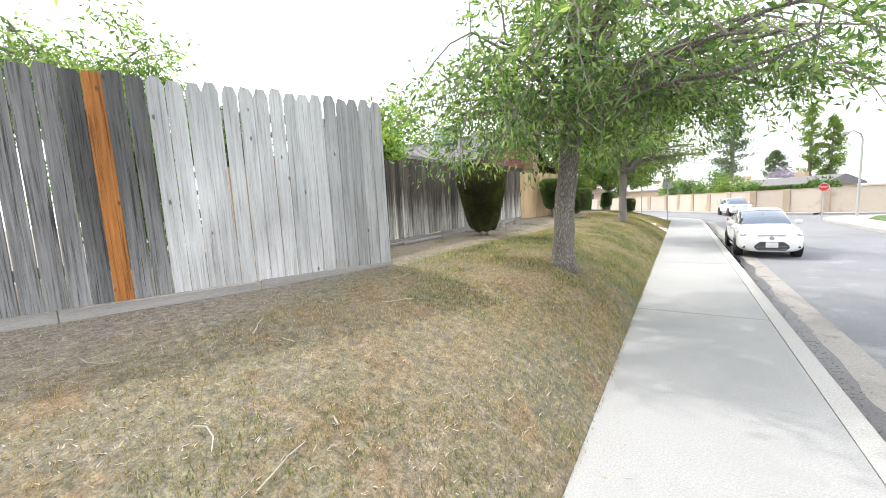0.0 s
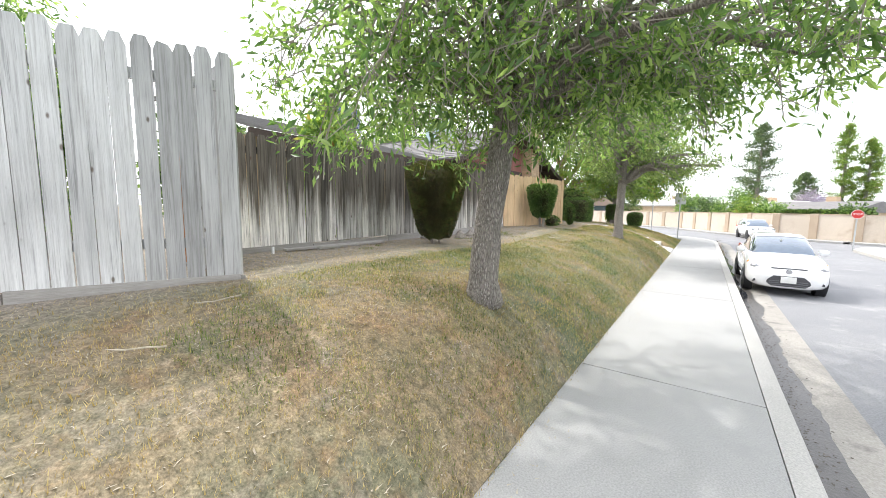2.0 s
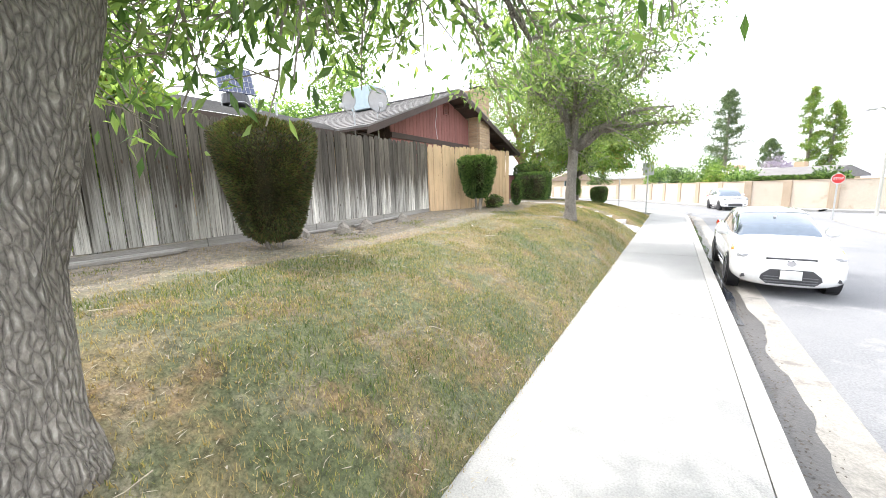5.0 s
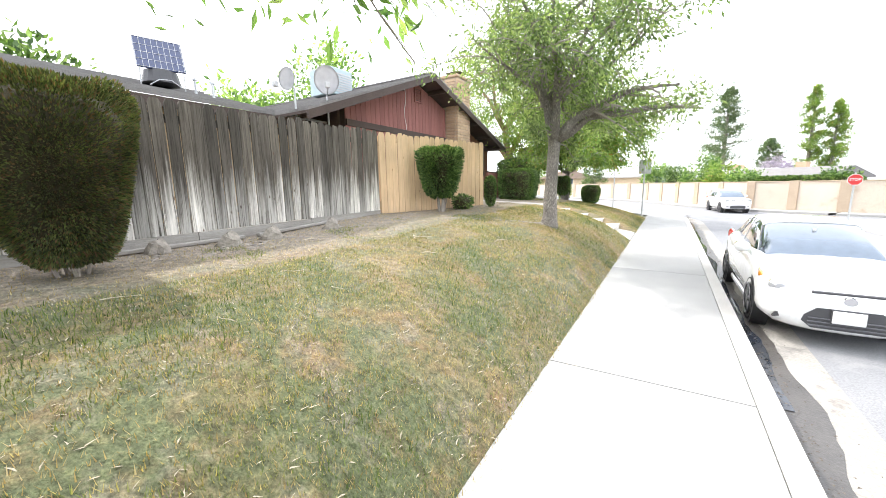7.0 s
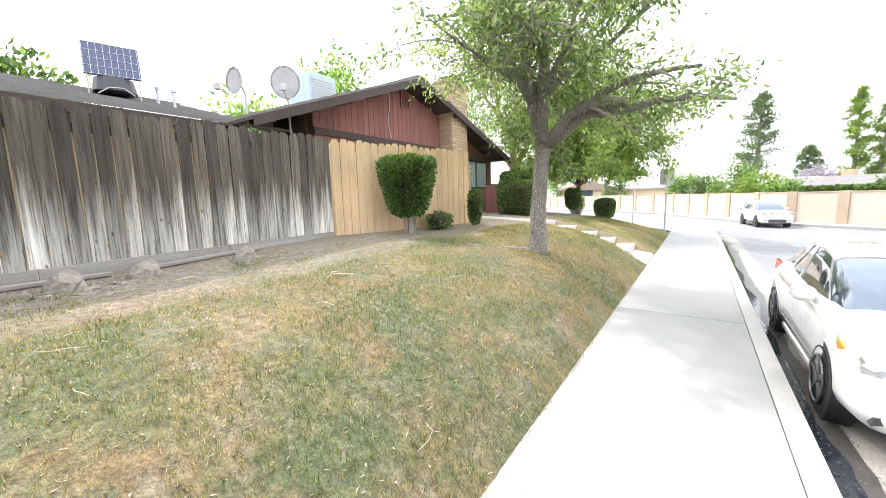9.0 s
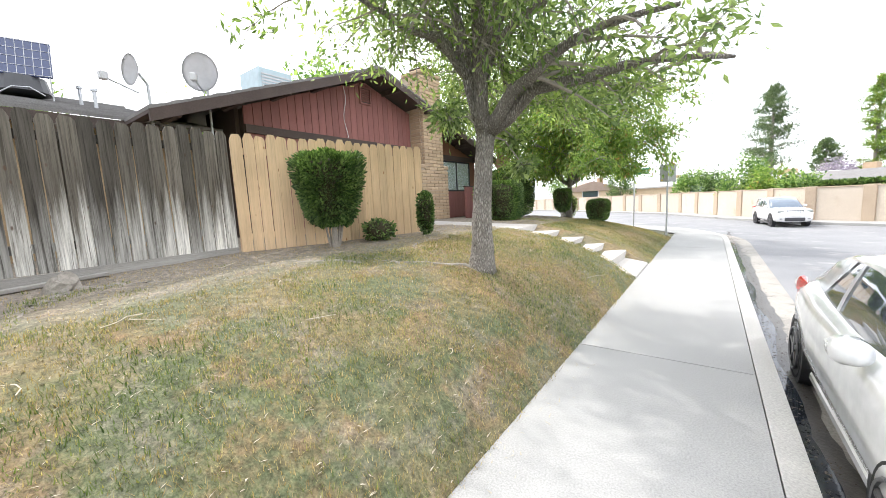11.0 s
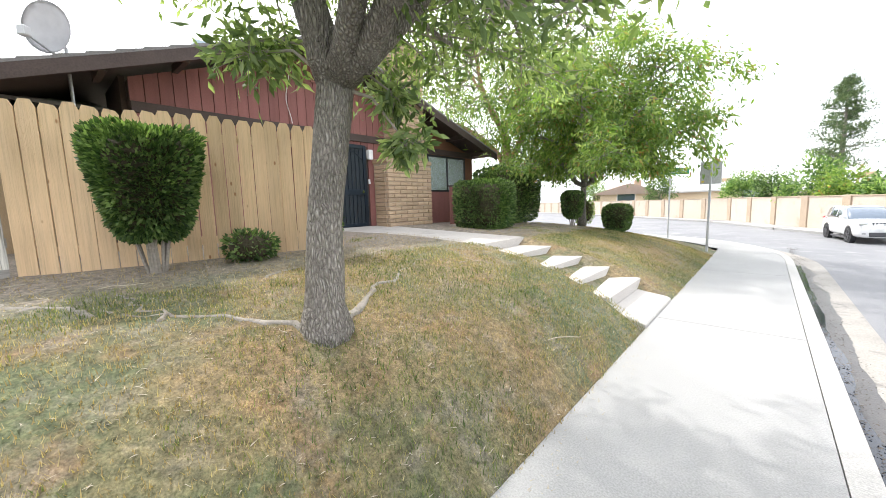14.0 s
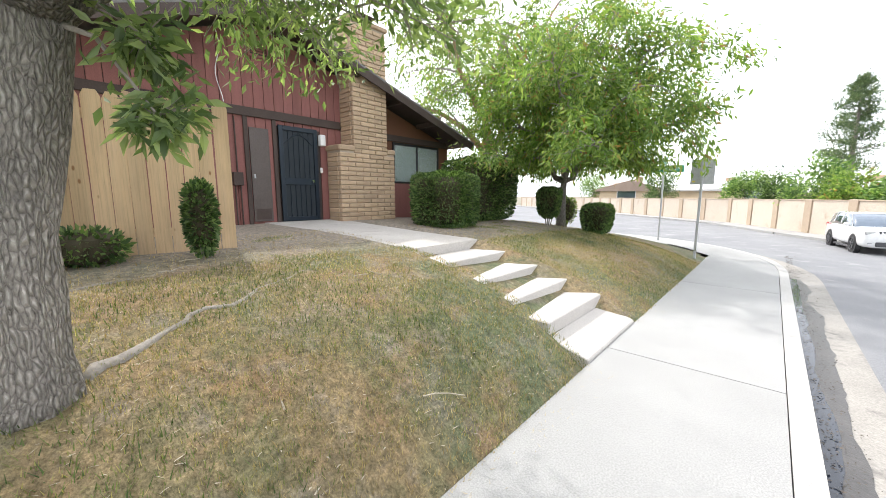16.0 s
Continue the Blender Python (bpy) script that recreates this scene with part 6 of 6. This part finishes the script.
for x, y, r in ((-3.6, 20.6, 0.13), (-3.65, 21.2, 0.13), (-3.75, 19.9, 0.1), (-3.6, 22.2, 0.12)):
    pts = [(0, 0, -0.05), (0.02, 0, 0.03), (0.03, 0.02, 0.10), (0.05, 0.03, 0.12)]
    st = part("stump", tube(pts, [r * 1.3, r, r * 0.85, r * 0.6], 11, None, 0.7, x * 3), M_ROOT, None)
    st.location = on_ground(x, y, 0)
    tagged(st, "low weathered tree stump on bare soil", "stump", "stumps by the fence")
for a, b, w in (((-3.85, 16.3), (-3.95, 18.4), 0.045), ((-3.75, 16.8), (-3.85, 18.3), 0.03), ((-3.95, 19.6), (-4.0, 21.0), 0.05), ((-3.98, 21.2), (-4.02, 22.6), 0.045)):
    p0, p1 = (Vector((*q, ground_z(*q) + 0.03)) for q in (a, b))
    d = p1 - p0
    bm = boxed((-w, 0, -0.02), (w, d.length, 0.02), 0.006)
    ob = part("loose_board", bm, M_KICK, None)
    ob.matrix_basis = Matrix.Translation(p0) @ d.to_track_quat('Y', 'Z').to_matrix().to_4x4()
    tagged(ob, "weathered loose board lying along the fence", "board", "loose boards by the fence")
pipe = part("sprinkler_pipe", tube([(-3.8, 16.1, ground_z(-3.8, 16.1)), (-3.8, 16.1, ground_z(-3.8, 16.1) + 0.1)], [0.02, 0.02], 8), M_SIGNWHITE, None)
tagged(pipe, "short white plastic sprinkler pipe", "pipe")
stick_me = []
for k in range(5):
    bm = tube([(0, 0, 0.004), (0.06, 0.012 * k - 0.02, 0.012), (0.13, 0.0, 0.008), (0.2, -0.015 * k, 0.01)], [0.004, 0.0035, 0.003, 0.002], 4)
    me = bpy.data.meshes.new("fallen_twig")
    bm.to_mesh(me)
    bm.free()
    me.materials.append(M_LITTER)
    stick_me.append(me)
for k in range(90):
    y = rng.uniform(11.5, 31)
    x = rng.uniform(-2.6 if y < 15.2 else -3.9, 0.0)
    if STEP_Y0 - 0.3 < y < STEP_Y1 + 0.3:
        continue
    ob = new("fallen_twig", rng.choice(stick_me))
    ob.matrix_basis = pose(*on_ground(x, y, 0.012), rng.uniform(-8, 8), rng.uniform(-8, 8), rng.uniform(0, 360)) @ Matrix.Diagonal((rng.uniform(0.5, 1.6),) * 3 + (1,))
    tagged(ob, "thin dry fallen twig on the lawn", "twig", "fallen twigs on the lawn")

# dry leaf litter and grass
gen = np.random.default_rng(9)


def turf(name, n, x_lo, x_hi, y_lo, y_hi, height, width, material, wanted, label, flat=False):
    verts, made = [], 0
    xs_, ys_ = gen.uniform(x_lo, x_hi, n * 2), gen.uniform(y_lo, y_hi, n * 2)
    for x, y in zip(xs_, ys_):
        x, y = float(x), float(y)
        g = noise.noise(Vector((x * 0.8, y * 0.8, 3.1))) + 0.55 * noise.noise(Vector((x * 3.1, y * 3.1, 7.7)))
        line = -5.0 + (y - 9.3) * 0.419 if y < 15.1 else -4.15 if y < 24 else -4.19 + (y - 24.1) * 0.306 if y < 27.1 else -6
        if x < line + 0.1 or not wanted(g, x, y) or (STEP_Y0 - 0.02 < y < STEP_Y1 + 0.02 and x > -6.6):
            continue
        z = ground_z(x, y)
        a = gen.uniform(0, 6.283)
        h = height * gen.uniform(0.5, 1.4)
        lean = gen.uniform(0.2, 1.2) if not flat else 8.0
        c, s = math.cos(a), math.sin(a)
        w = width * gen.uniform(0.6, 1.3) / 2
        up = h / math.sqrt(1 + lean * lean)
        verts += [(x - s * w, y + c * w, z - 0.004), (x + s * w, y - c * w, z - 0.004), (x + c * up * lean, y + s * up * lean, z + up + (0.006 if flat else 0))]
        made += 1
        if made >= n:
            break
    faces = [(3 * i, 3 * i + 1, 3 * i + 2) for i in range(made)]
    return tagged(mesh_of(name, verts, faces, material), label, "grass", kind="stuff")


turf("grass", 120000, -4.4, 0.16, 10.0, 36.0, 0.034, 0.0055, M_GRASS, lambda g, x, y: g > -0.16 - 0.1 * max(0, x + 1) + (0.5 if x < -2.35 else 0.0) + (0.3 if y < 14.5 else 0.1 if y < 17 else 0), "short patchy half-green lawn grass")
turf("dry_grass", 90000, -4.4, 0.18, 10.0, 36.0, 0.032, 0.0055, M_STRAW, lambda g, x, y: g < 0.35 and (x > -2.35 or gen.random() < 0.25), "dry straw-coloured lawn grass")
turf("grass_clump", 45000, -4.4, 0.16, 10.0, 36.0, 0.05, 0.006, M_GRASS_DARK, lambda g, x, y: g > 0.22 + (0.35 if x < -2.4 else 0.0) + (0.25 if y < 15.5 else 0.0), "darker green tufts in the lawn")
turf("leaf_litter", 14000, -4.4, 0.4, 10.0, 33.0, 0.04, 0.012, M_LITTER, lambda g, x, y: True, "scattered dry leaf litter", True)

debris_v, debris_f = [], []
for k in range(5200):
    y = float(gen.uniform(5, 40))
    x = KERB_R + 0.02 + abs(float(gen.normal(0, 0.11)))
    a, ln = float(gen.uniform(0, 6.283)), float(gen.uniform(0.008, 0.03))
    c, s = math.cos(a) * ln, math.sin(a) * ln
    z = -0.117 + float(gen.uniform(0, 0.008))
    i = len(debris_v)
    debris_v += [(x, y, z), (x + c, y + s, z + 0.003), (x + c * 0.4 - s * 0.35, y + s * 0.4 + c * 0.35, z + 0.006)]
    debris_f.append((i, i + 1, i + 2))
tagged(mesh_of("gutter_debris", debris_v, debris_f, M_LITTER_DARK), "dark leaf debris and grit in the gutter", "debris", kind="stuff")

# ---------- pavement slabs, last ----------
joints = [-30, -16.3, -8.0, 0.3, 4.5, 8.7, 12.85, 17.02, 21.2, 25.35, 29.47, 33.6, CORNER.y]
for a, b in zip(joints, joints[1:]):
    bm = boxed((WALK_L + 0.001, a + 0.006, -0.02), (WALK_R, b - 0.006, 0.0), 0.0)
    part("slab", bm, M_WALK, walk_base)
bm = bmesh.new()
n = 12
rows = []
for i in range(n + 1):
    a = math.pi / 2 * i / n
    rows.append([bm.verts.new((*ring(r, a), z)) for r, z in ((R_L, -0.02), (R_L, 0.0), (R_W, 0.0), (R_W, -0.02))])
for p, q in zip(rows, rows[1:]):
    for k in range(3):
        bm.faces.new((p[k], p[k + 1], q[k + 1], q[k]))
bmesh.ops.recalc_face_normals(bm, faces=bm.faces)
part("corner_slab", bm, M_WALK, walk_base)
